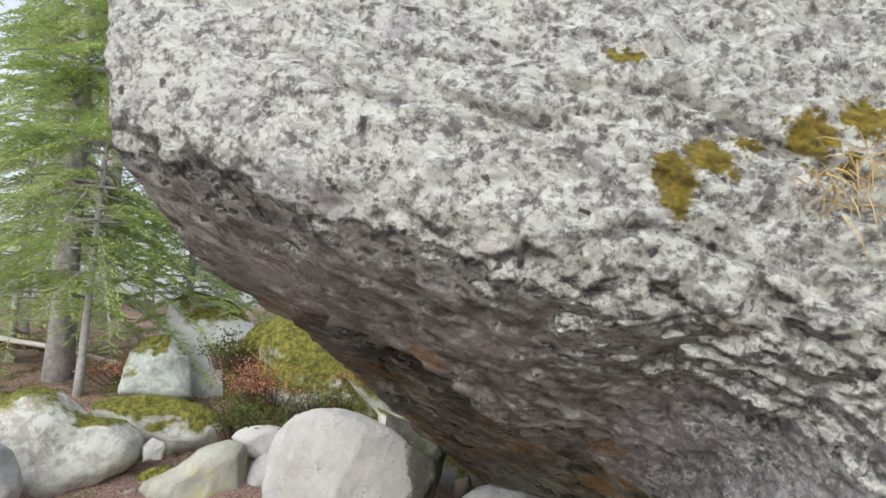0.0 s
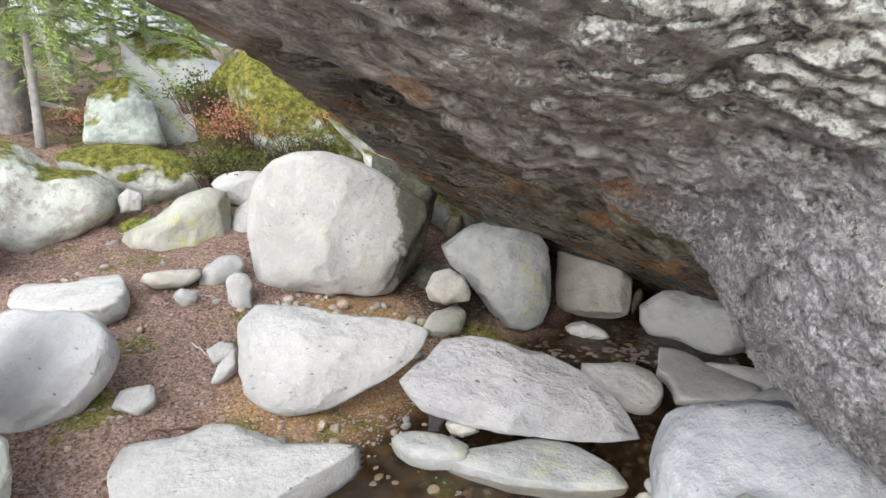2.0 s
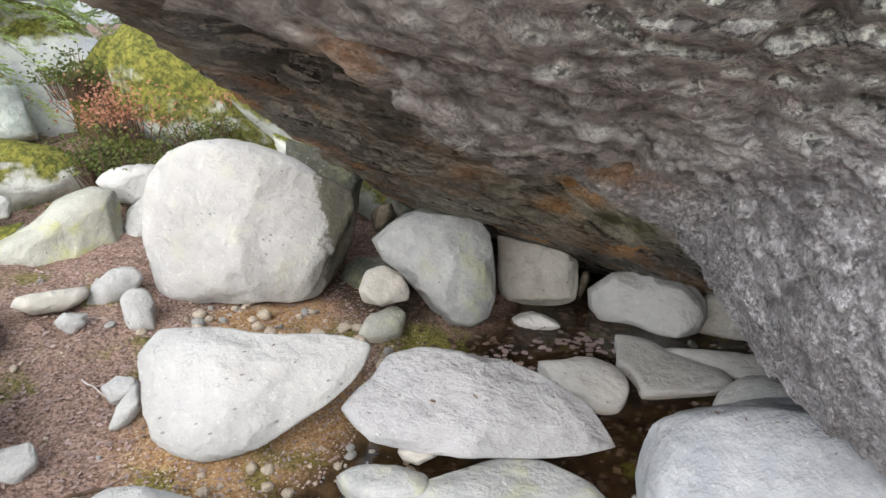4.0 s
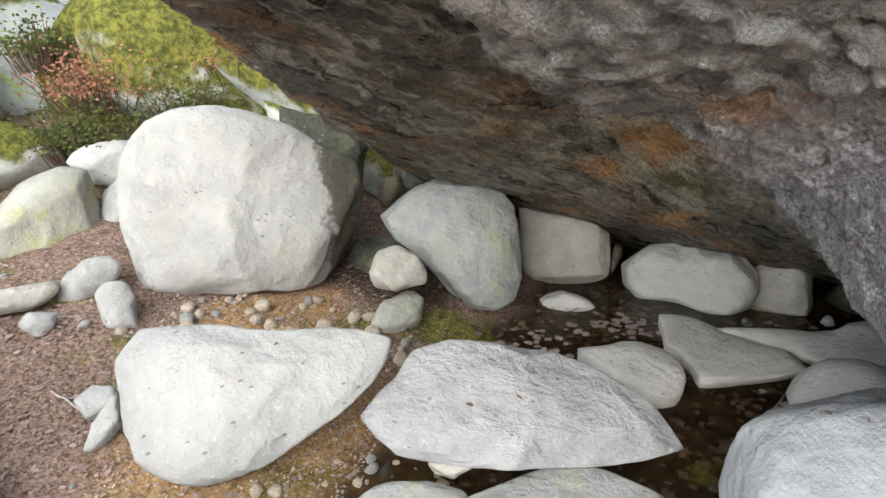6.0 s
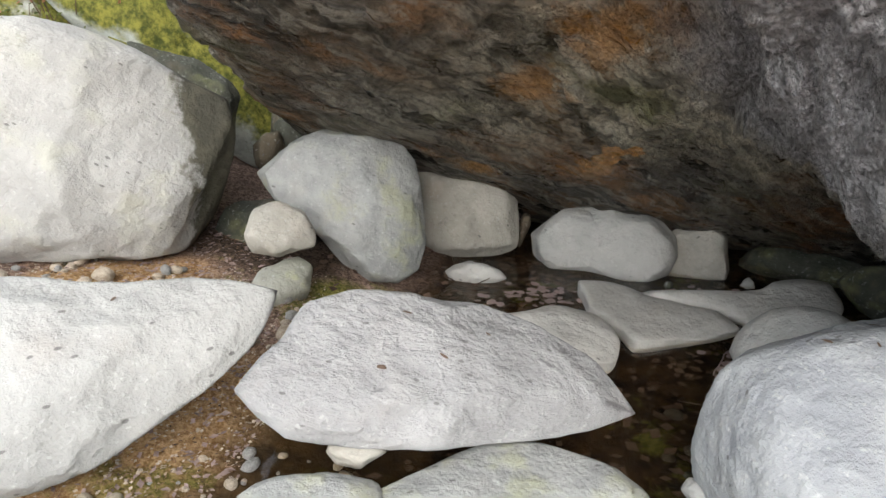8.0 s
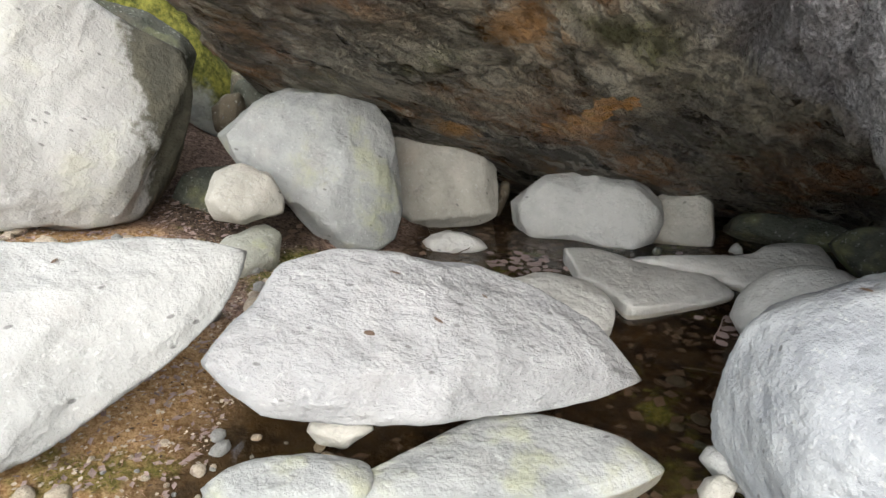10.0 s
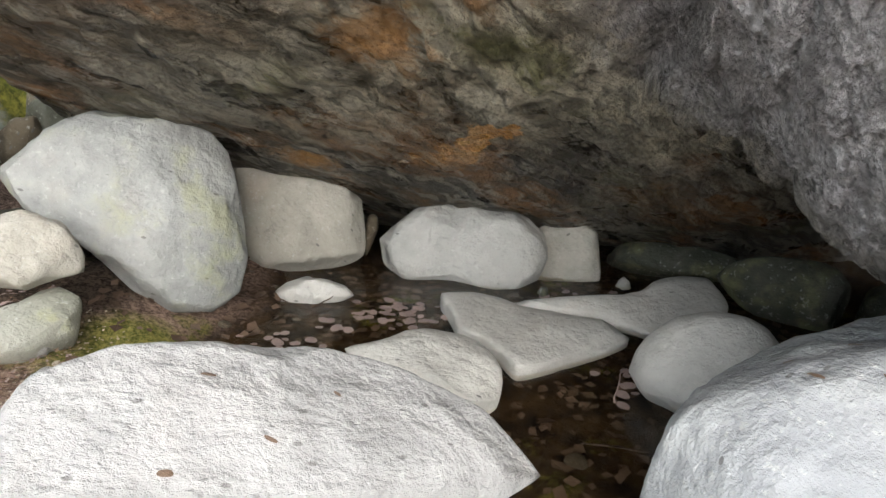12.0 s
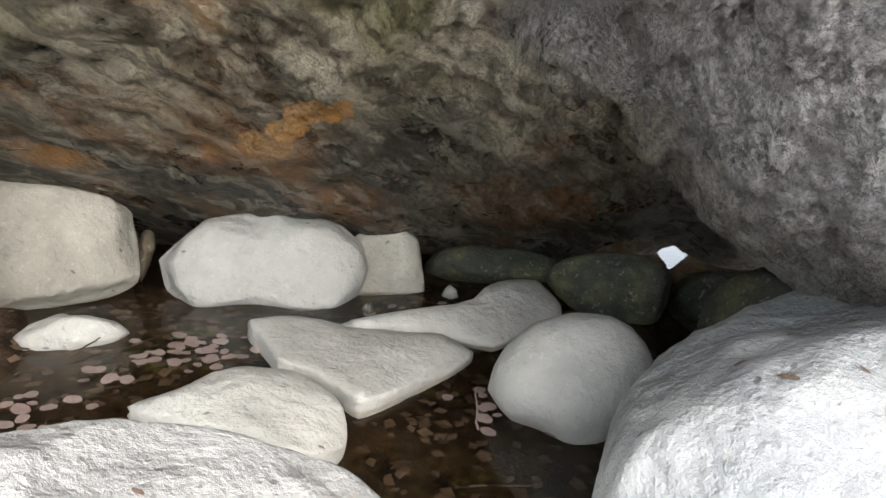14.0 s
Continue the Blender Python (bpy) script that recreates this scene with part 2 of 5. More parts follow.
    lean = m.mix(m.ramp(m.plus(m.times(bands, 0.6), m.times(flakes, 0.4)), 0.42, 0.57), (0.07, 0.06, 0.034), (0.8, 0.74, 0.58))
    lean = m.mix(m.times(m.ramp(flakes, 0.56, 0.66), 0.5), lean, (0.58, 0.58, 0.56))
    lean = m.mix(m.times(algae, 0.75), lean, (0.24, 0.24, 0.055))
    c = m.mix(m.times(worn, 0.75), c, lean)
    # ripple troughs painted dark and crests pale, shading that the soft light leaves out
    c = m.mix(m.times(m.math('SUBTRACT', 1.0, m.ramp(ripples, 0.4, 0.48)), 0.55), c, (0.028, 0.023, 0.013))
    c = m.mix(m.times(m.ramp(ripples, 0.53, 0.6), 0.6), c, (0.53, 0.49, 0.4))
    # the outer sheet: paler, greyer, scaly
    grey = m.math('SUBTRACT', 1.0, m.ramp(m.plus(m.math('SUBTRACT', m.dot(m.place, (0.0, 1.0, 0.0)), m.times(m.math('MAXIMUM', m.dot(m.place, (1.0, 0.0, 0.0)), 0.1), 0.4)), m.times(m.plus(broad, -0.5), 0.25)), 2.02, 2.15))
    scaly = m.mix(m.ramp(m.plus(m.times(flakes, 0.6), m.times(middle, 0.4)), 0.38, 0.6), (0.09, 0.077, 0.067), (0.56, 0.535, 0.5))
    scaly = m.mix(m.times(m.ramp(tint_small.outputs[0], 0.55, 0.95), 0.25), scaly, (0.1, 0.088, 0.078))
    scaly = m.mix(m.times(m.ramp(tint_small.outputs[2], 0.72, 1.0), 0.3), scaly, (0.66, 0.65, 0.63))
    # the same painted relief on the sheet: crests paled, troughs darkened
    scaly = m.mix(m.times(m.ramp(ripples, 0.53, 0.6), 0.45), scaly, (0.62, 0.6, 0.58))
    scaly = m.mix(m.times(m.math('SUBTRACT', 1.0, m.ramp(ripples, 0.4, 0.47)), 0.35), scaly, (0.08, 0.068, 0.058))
    c = m.mix(m.times(grey, 0.92), c, scaly)
    # iron seeps
    for spot, size, strength in (((0.8, 2.9, 1.07), 0.2, 0.6), ((0.79, 3.26, 0.94), 0.16, 0.6), ((0.85, 2.75, 1.11), 0.16, 0.5), ((1.0, 4.18, 0.53), 0.16, 0.6),
                                 ((0.7, 2.5, 1.25), 0.2, 0.5), ((0.61, 2.08, 1.43), 0.14, 0.45), ((-0.5, 3.1, 1.5), 0.2, 0.4), ((0.36, 2.5, 1.38), 0.2, 0.4), ((-0.06, 1.95, 1.73), 0.12, 0.4)):
        d = m.plus(m.distance(spot), m.times(m.plus(flakes, -0.5), 0.4))
        near = m.math('SUBTRACT', 1.0, m.ramp(d, size * 0.3, size))
        c = m.mix(m.times(m.times(near, m.plus(0.6, m.times(m.ramp(flakes, 0.4, 0.6), 0.4))), min(strength * 1.6, 0.98)), c, (0.64, 0.31, 0.075))
    for spot, size, strength in (((1.25, 3.36, 0.745), 0.07, 1.0), ((1.25, 3.44, 0.70), 0.075, 1.0), ((1.26, 3.53, 0.665), 0.06, 0.9), ((1.27, 3.62, 0.63), 0.07, 0.45), ((1.28, 3.74, 0.58), 0.1, 0.25)):
        d = m.plus(m.distance(spot), m.times(m.plus(middle, -0.5), 0.16))
        near = m.math('SUBTRACT', 1.0, m.ramp(d, size * 0.86, size * 1.0))
        c = m.mix(m.times(near, strength), c, m.mix(m.ramp(middle, 0.4, 0.6), (0.8, 0.4, 0.1), (0.95, 0.62, 0.3)))
    # coarse grey granite of the swelling beside the walker
    swell = m.math('SUBTRACT', 1.0, m.ramp(m.plus(m.distance((2.1, 1.85, 1.35)), m.times(m.plus(middle, -0.5), 0.5)), 1.36, 1.6))
    swell = m.times(swell, m.ramp(m.plus(m.dot(m.place, (0.0, -0.5, 1.0)), m.times(m.plus(middle, -0.5), 0.5)), -0.64, -0.44))
    crystals = m.cells(105.0)
    sparkle = m.tree.nodes.new("ShaderNodeSeparateColor")
    m.link(crystals.outputs["Color"], sparkle.inputs[0])
    speck = m.mix(m.ramp(m.plus(m.times(sparkle.outputs[0], 0.14), m.times(m.plus(grain, tufts), 0.43)), 0.34, 0.64), (0.12, 0.115, 0.118), (0.78, 0.77, 0.8))
    c = m.mix(m.times(swell, 0.92), c, m.mix(m.ramp(middle, 0.36, 0.56), (0.25, 0.24, 0.245), speck))
    # lichen crust where rain and light reach
    out = m.dot(m.normal, (-0.1, -0.75, 0.66))
    shoulder = m.plus(m.dot(m.place, (0.08, -0.75, 0.66)), m.times(out, 0.4))
    crust = m.ramp(m.plus(shoulder, m.times(m.plus(m.plus(middle, broad), -1.0), 1.1)), 0.0, 0.44)
    lichen = m.mix(m.ramp(m.plus(m.times(tufts, 0.6), m.times(clumps, 0.4)), 0.42, 0.53), (0.17, 0.158, 0.15), (0.72, 0.74, 0.67))
    lichen = m.mix(m.times(m.ramp(tint_small.outputs[0], 0.6, 0.95), 0.45), lichen, (0.2, 0.19, 0.185))
    lichen = m.mix(m.times(m.ramp(m.noise(5.0, 4, 0.6), 0.55, 0.68), 0.5), lichen, (0.4, 0.37, 0.4))
    spots = m.cells(9.0, shove.outputs[0])
    lichen = m.mix(m.times(m.math('SUBTRACT', 1.0, m.ramp(m.plus(spots.outputs["Distance"], m.times(m.plus(tufts, -0.5), 0.5)), 0.08, 0.13)), 0.85), lichen, (0.05, 0.046, 0.045))
    c = m.mix(crust, c, lichen)
    # moss cushions on the shoulder
    for spot, size in (((0.52, 1.195, 2.14), 0.09), ((0.58, 1.2, 2.2), 0.085), ((0.67, 1.21, 2.26), 0.05), ((0.82, 1.185, 2.25), 0.08), ((0.93, 1.2, 2.31), 0.09), ((0.8, 1.165, 2.18), 0.07), ((0.88, 1.165, 2.2), 0.07), ((0.39, 1.316, 2.46), 0.04)):
        d = m.plus(m.distance(spot), m.times(m.plus(middle, -0.5), 0.3))
        near = m.math('SUBTRACT', 1.0, m.ramp(d, size * 0.6, size * 0.85))
        c = m.mix(near, c, m.mix(m.ramp(tufts, 0.35, 0.65), (0.12, 0.095, 0.01), (0.34, 0.26, 0.025)))
    # pale quartz vein
    for k in range(8):
        spot = (0.08 - 0.175 * k / 7, 1.33 + 0.34 * k / 7, 1.995 - 0.145 * k / 7)
        d = m.plus(m.distance(spot), m.times(m.plus(middle, -0.5), 0.05))
        c = m.mix(m.times(m.math('SUBTRACT', 1.0, m.ramp(d, 0.022, 0.042)), 0.75), c, (0.74, 0.72, 0.7))
    c = m.mix(m.times(m.ramp(grain, 0.55, 0.72), 0.3), c, (0.08, 0.075, 0.07))
    m.colour(c)
    calm = m.math('SUBTRACT', 1.0, m.times(m.math('MAXIMUM', m.times(grey, 0.6), crust), 0.7))
    m.bump(m.times(calm, m.plus(bands, m.plus(m.times(flakes, 0.8), m.times(tint.outputs[1], 0.35)))), 1.0, 0.1)
    m.bump(m.times(calm, ripples), 1.0, 0.1)
    m.bump(m.plus(m.plus(middle, m.times(tufts, 0.8)), m.times(tint_small.outputs[1], 0.5)), 0.9, 0.022)
    m.bump(m.plus(m.times(grain, 0.5), m.times(m.times(sparkle.outputs[1], swell), 0.8)), 0.8, 0.012)
    m.link(m.plus(0.2, m.times(m.ramp(bands, 0.35, 0.65), 0.36)), m.bsdf.inputs["Roughness"])
    return m.material


def litter_material():
    m = Nodes("needle_litter", 0.95, 0.15)
    broad, middle, fine = m.noise(1.7, 5, 0.6), m.noise(14.0, 6, 0.7), m.noise(75.0, 5, 0.75)
    c = m.mix(m.ramp(fine, 0.36, 0.64), (0.09, 0.056, 0.043), (0.42, 0.295, 0.235))
    c = m.mix(m.times(m.ramp(m.noise(110.0, 3, 0.6), 0.6, 0.68), 0.5), c, (0.48, 0.37, 0.31))
    # gravelly orange sand by the pale slabs
    for spot, size in (((-0.4, 2.92, 0.1), 0.7), ((-0.45, 3.8, 0.22), 0.42)):
        sand = m.math('SUBTRACT', 1.0, m.ramp(m.plus(m.distance(spot), m.times(m.plus(broad, -0.5), 0.6)), size * 0.7, size * 1.1))
        c = m.mix(m.times(sand, 0.85), c, m.mix(m.ramp(fine, 0.38, 0.62), (0.3, 0.165, 0.06), (0.6, 0.4, 0.2)))
    # mud and silt by the pool
    low = m.math('SUBTRACT', 1.0, m.ramp(m.dot(m.place, (0, 0, 1)), 0.0, 0.07))
    c = m.mix(m.times(low, 0.95), c, m.mix(m.ramp(middle, 0.35, 0.65), (0.005, 0.003, 0.002), (0.06, 0.034, 0.012)))
    for spot, size in (((0.32, 3.82, 0.1), 0.24), ((-0.85, 2.72, 0.2), 0.17), ((-1.5, 2.75, 0.28), 0.2), ((-1.35, 3.95, 0.42), 0.14)):
        d = m.plus(m.distance(spot), m.times(m.plus(middle, -0.5), 0.25))
        c = m.mix(m.times(m.math('SUBTRACT', 1.0, m.ramp(d, size * 0.55, size)), 0.8), c, m.mix(m.ramp(fine, 0.4, 0.6), (0.09, 0.11, 0.015), (0.27, 0.26, 0.04)))
    # The shaded gap between the back boulders, painted as a near-black patch of soil.
    gap_shade = m.plus(m.distance((0.12, 4.35, 0.25)), m.times(m.plus(middle, -0.5), 0.25))
    c = m.mix(m.times(m.math('SUBTRACT', 1.0, m.ramp(gap_shade, 0.26, 0.46)), 0.85), c, m.mix(m.ramp(fine, 0.4, 0.6), (0.012, 0.009, 0.006), (0.06, 0.045, 0.03)))
    moss = m.ramp(m.plus(m.times(m.noise(3.1, 6, 0.65), 0.8), m.times(middle, 0.2)), 0.53, 0.62)
    c = m.mix(m.times(moss, 0.75), c, m.mix(m.ramp(fine, 0.4, 0.6), (0.07, 0.09, 0.015), (0.22, 0.2, 0.04)))
    m.colour(c).bump(middle, 0.5, 0.03).bump(fine, 0.7, 0.012)
    return m.material


def water_material():
    m = Nodes("still_water", 0.02, 0.5)
    m.bsdf.inputs["Base Color"].default_value = (0.9, 0.82, 0.68, 1)
    m.bsdf.inputs["Transmission Weight"].default_value = 1.0
    m.bsdf.inputs["IOR"].default_value = 1.33
    m.bump(m.noise(9.0, 2, 0.5), 0.03, 0.01)
    return m.material


ROCK, LITTER, WATER = overhang_material(), litter_material(), water_material()
BARK = simple("spruce_bark", (0.22, 0.21, 0.2), (0.44, 0.42, 0.4), 18.0, 0.9, 0.8, 0.02)


def thin_leaf(name, a, b, scale):
    """Foliage that lets part of the light through."""
    m = Nodes(name, 0.6)
    tone = m.mix(m.ramp(m.noise(scale, 4, 0.6), 0.32, 0.68), a, b)
    m.colour(tone)
    through_light = m.tree.nodes.new("ShaderNodeBsdfTranslucent")
    m.link(tone, through_light.inputs["Color"])
    both = m.tree.nodes.new("ShaderNodeMixShader")
    both.inputs[0].default_value = 0.45
    m.link(m.bsdf.outputs[0], both.inputs[1])
    m.link(through_light.outputs[0], both.inputs[2])
    m.link(both.outputs[0], m.tree.nodes["Material Output"].inputs["Surface"])
    return m.material


NEEDLES = thin_leaf("spruce_needles", (0.28, 0.38, 0.1), (0.5, 0.6, 0.24), 2.0)
DEADWOOD = simple("bleached_wood", (0.42, 0.4, 0.37), (0.62, 0.6, 0.56), 14.0, 0.8)
DARKWOOD = simple("rotting_wood", (0.05, 0.035, 0.025), (0.14, 0.09, 0.06), 12.0, 0.9)
LEAF = simple("fallen_leaf", (0.2, 0.135, 0.12), (0.42, 0.32, 0.29), 30.0, 0.55)
RED_LEAF = thin_leaf("autumn_shrub_leaf", (0.34, 0.13, 0.08), (0.55, 0.31, 0.2), 9.0)
GREEN_LEAF = thin_leaf("shrub_leaf", (0.06, 0.09, 0.025), (0.2, 0.22, 0.06), 9.0)
NEEDLE_BROWN = simple("dry_needles", (0.2, 0.1, 0.06), (0.46, 0.3, 0.2), 20.0, 0.8)
BROWN_LEAF = simple("wet_leaf", (0.05, 0.032, 0.02), (0.17, 0.11, 0.075), 20.0, 0.4)
GRAVEL = granite("gravel", (0.7, 0.62, 0.5), (0.46, 0.37, 0.27), warm=0.5)
GRASS = simple("dry_grass", (0.3, 0.2, 0.08), (0.55, 0.42, 0.2), 20.0, 0.7)


# ---- mesh helpers ----
def mesh_of(name, verts, faces, material, smooth=True):
    me = bpy.data.meshes.new(name)
    me.from_pydata(verts.tolist() if isinstance(verts, np.ndarray) else verts, [], faces.tolist() if isinstance(faces, np.ndarray) else faces)
    me.materials.append(material)
    if smooth:
        me.polygons.foreach_set("use_smooth", np.ones(len(me.polygons), bool))
    me.update()
    return me


BALLS = {}


def ball(level):
    """Unit sphere of even triangles."""
    if level not in BALLS:
        bm = bmesh.new()
        bmesh.ops.create_icosphere(bm, subdivisions=level, radius=1.0)
        v = np.array([x.co[:] for x in bm.verts])
        f = [[x.index for x in face.verts] for face in bm.faces]
        bm.free()
        BALLS[level] = (v, f)
    return BALLS[level]


def stone(name, label, material, place, tip, turn, spin, girth, front, back, power=2.6, rough=1.0, level=5, seed=1, planes=13, cuts=(), category="rock", group=""):
    """A weathered stone. girth: its reach at even angles round its broad side, whose outward way is tipped and turned from straight up, the first at the spin;
    front and back: its reach out of that side and behind it; power: over 2, blockier; cuts: planes (way, reach) worn flat; planes: how many more flat faces it has."""
    d, faces = ball(level)
    n = len(girth)
    angle = np.arctan2(d[:, 1], d[:, 0]) % (2 * math.pi) / (2 * math.pi) * n
    i = np.floor(angle).astype(int)
    f = angle - i
    g = np.array(girth)
    p0, p1, p2, p3 = g[(i - 1) % n], g[i % n], g[(i + 1) % n], g[(i + 2) % n]
    reach = p1 + 0.5 * f * (p2 - p0 + f * (2 * p0 - 5 * p1 + 4 * p2 - p3 + f * (3 * (p1 - p2) + p3 - p0)))
    gap = 2 * math.pi / n
    chord = p1 * p2 * math.sin(gap) / (p1 * np.sin(f * gap) + p2 * np.sin((1 - f) * gap))
    reach = 0.3 * reach + 0.7 * chord
    flat = np.hypot(d[:, 0], d[:, 1])
    norm = (flat ** power + np.abs(d[:, 2]) ** power) ** (1 / power)
    out = flat / norm
    up = d[:, 2] / norm
    size = float(g.mean())
    p = np.stack([d[:, 0] / np.maximum(flat, 1e-6) * out * reach, d[:, 1] / np.maximum(flat, 1e-6) * out * reach, up * np.where(up > 0, front, back)], 1)
    for way, far in cuts:
        w = np.array(Vector(way).normalized())
        over = p @ w - far * size
        soft = 0.06 * size
        p -= np.outer(soft * np.log1p(np.exp(np.clip(over / soft, -40, 40))), w)
    # uneven faces, chips and grain
    s = p / size
    lean = d * (np.minimum(front, back) / size * 0.6 + 0.3)
    rng = random.Random(seed)
    worn = np.ones(len(p))
    for k in range(planes):
        tilt_up = rng.uniform(0.25, 1.0)
        a = rng.uniform(0, 2 * math.pi)
        level_part = math.sqrt(1 - tilt_up ** 2)
        w = np.array((math.cos(a) * level_part, math.sin(a) * level_part, tilt_up))
        cut = max(rng.uniform(0.8, 0.93), 0.985 * level_part)
        face = d @ w * (1 + 0.02 * fbm(d * 2.5 + k, 2, seed + 40 + k))
        worn = np.minimum(worn, cut / np.maximum(face, cut))
    p = p * worn[:, None]
    s = p / size
    bumps = 0.045 * fbm(s * 1.5 + seed, 3, seed) + 0.018 * fbm(s * 5 + seed, 4, seed + 9, 0.6)
    cracks = np.abs(fbm(s * 2.1 + 3 * seed, 3, seed + 60))
    bumps -= 0.022 * np.exp(-(cracks / 0.035) ** 2) * step(-0.1, 0.35, value_noise(s * 1.7 + seed, seed + 70))
    bumps += 0.009 * fbm(s * 17 + seed, 3, seed + 20, 0.6)
    p += lean * (rough * bumps * size)[:, None]
    ob = new(name, mesh_of(name, p, faces, material))
    ob.matrix_world = pose(*place, tip, 0, turn) @ pose(0, 0, 0, 0, 0, spin)
    return tagged(ob, label, category, group)


# ---- ground ----
def ground_height(x, y):
    left = np.where(x < -1.3, -1.3 + 0.35 * (x + 1.3), x)
    p = -0.496 - 0.21 * left + 0.162 * y + 0.12 * np.maximum(y - 5, 0) * step(1.0, -1.0, x)
    high = 0.8 + 0.75 * (1 - np.exp(-np.maximum(p - 0.8, 0) / 0.75))
    p = np.where(p > 0.8, high, p)
    p = -0.16 + 0.06 * np.log1p(np.exp(np.clip((p + 0.16) / 0.06, -30, 30)))
    near = step(2.15, 1.75, y)
    p = p * (1 - near) + near * (0.10 + 0.08 * step(1.5, 0.0, y))
    p = p + 0.4 * step(4.6, 7.0, x)
    q = np.stack([x, y, np.zeros_like(x)], 1)
    close = np.exp(-np.maximum(np.hypot(x, y - 3) - 5, 0) / 3)
    return p + close * (0.035 * fbm(q * 1.6, 3, 5) + 0.012 * fbm(q * 9, 3, 6)) + (1 - close) * 0.25 * fbm(q * 0.15, 3, 8)


def ground():
    def spread(lo, hi, cell, far):
        inner = np.arange(lo, hi, cell)
        grow = np.geomspace(cell, far, 70)
        return np.concatenate([lo - np.cumsum(grow)[::-1], inner, hi + np.cumsum(grow)])
    xs, ys = spread(-3.6, 3.4, 0.025, 110.0), spread(1.9, 5.6, 0.025, 110.0)
    gx, gy = np.meshgrid(xs, ys)
    x, y = gx.ravel(), gy.ravel()
    v = np.stack([x, y, ground_height(x, y)], 1)
    nx, ny = len(xs), len(ys)
    i = (np.arange(ny - 1)[:, None] * nx + np.arange(nx - 1)[None]).ravel()
    f = np.stack([i, i + 1, i + nx + 1, i + nx], 1)
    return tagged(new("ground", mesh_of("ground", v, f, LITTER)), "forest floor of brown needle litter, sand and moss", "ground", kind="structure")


ground()


def pool():
    v = [(-0.6, 1.8, 0.0), (3.9, 1.8, 0.0), (3.9, 5.3, 0.0), (-0.6, 5.3, 0.0)]
    ob = new("water", mesh_of("water", v, [(0, 1, 2, 3)], WATER))
    ob.visible_shadow = False
    return tagged(ob, "still shallow pool of clear brownish water", "water", kind="structure")


pool()


# ---- the overhanging boulder ----
LIP_X, LIP_Y = (-0.62, -0.5, -0.277, -0.156, 0.02, 0.238, 0.48, 0.68, 0.914, 1.136, 1.3), (2.35, 2.17, 2.0, 2.0, 2.063, 2.18, 2.36, 2.42, 2.48, 2.65, 3.0)
UNDER = np.array((-0.379, -0.357, -1.0)) / math.sqrt(0.379 ** 2 + 0.357 ** 2 + 1)


def boulder_field(p):
    """Below zero inside the boulder: worn planes, with a swelling joined to it."""
    planes = (
        (UNDER, UNDER @ np.array((-0.4, 2.855, 1.537))),
        (np.array((-0.06, -0.89, 0.45)), np.array((-0.06, -0.89, 0.45)) @ np.array((0.4, 1.1, 2.07))),
        (np.array((-0.95, 0.0, -0.31)), np.array((-0.95, 0.0, -0.31)) @ np.array((-0.96, 1.84, 2.07))),
        (np.array((-0.87, 0.48, 0.1)), np.array((-0.87, 0.48, 0.1)) @ np.array((-0.36, 3.57, 1.26))),
        (np.array((-0.35, 0.2, 0.92)), 3.6),
        (np.array((0.95, 0.1, 0.3)), 4.05),
        (np.array((0.1, 0.95, 0.3)), 7.0),
    )
    k = 0.22
    brow = k * np.log(sum(np.exp(np.clip((p @ n - far) / k, -60, 60)) for n, far in planes[:2]))
    k = 0.07
    body = k * np.log(np.exp(np.clip(brow / k, -60, 60)) + sum(np.exp(np.clip((p @ n - far) / k, -60, 60)) for n, far in planes[2:]))
    c, r = np.array((2.1, 1.9, 1.5)), np.array((1.27, 1.33, 1.12))
    lump = (np.sqrt((((p - c) / r) ** 2).sum(1)) - 1) * r.min()
    k = 0.045
    return -k * np.log(np.exp(np.clip(-body / k, -60, 60)) + np.exp(np.clip(-lump / k, -60, 60)))


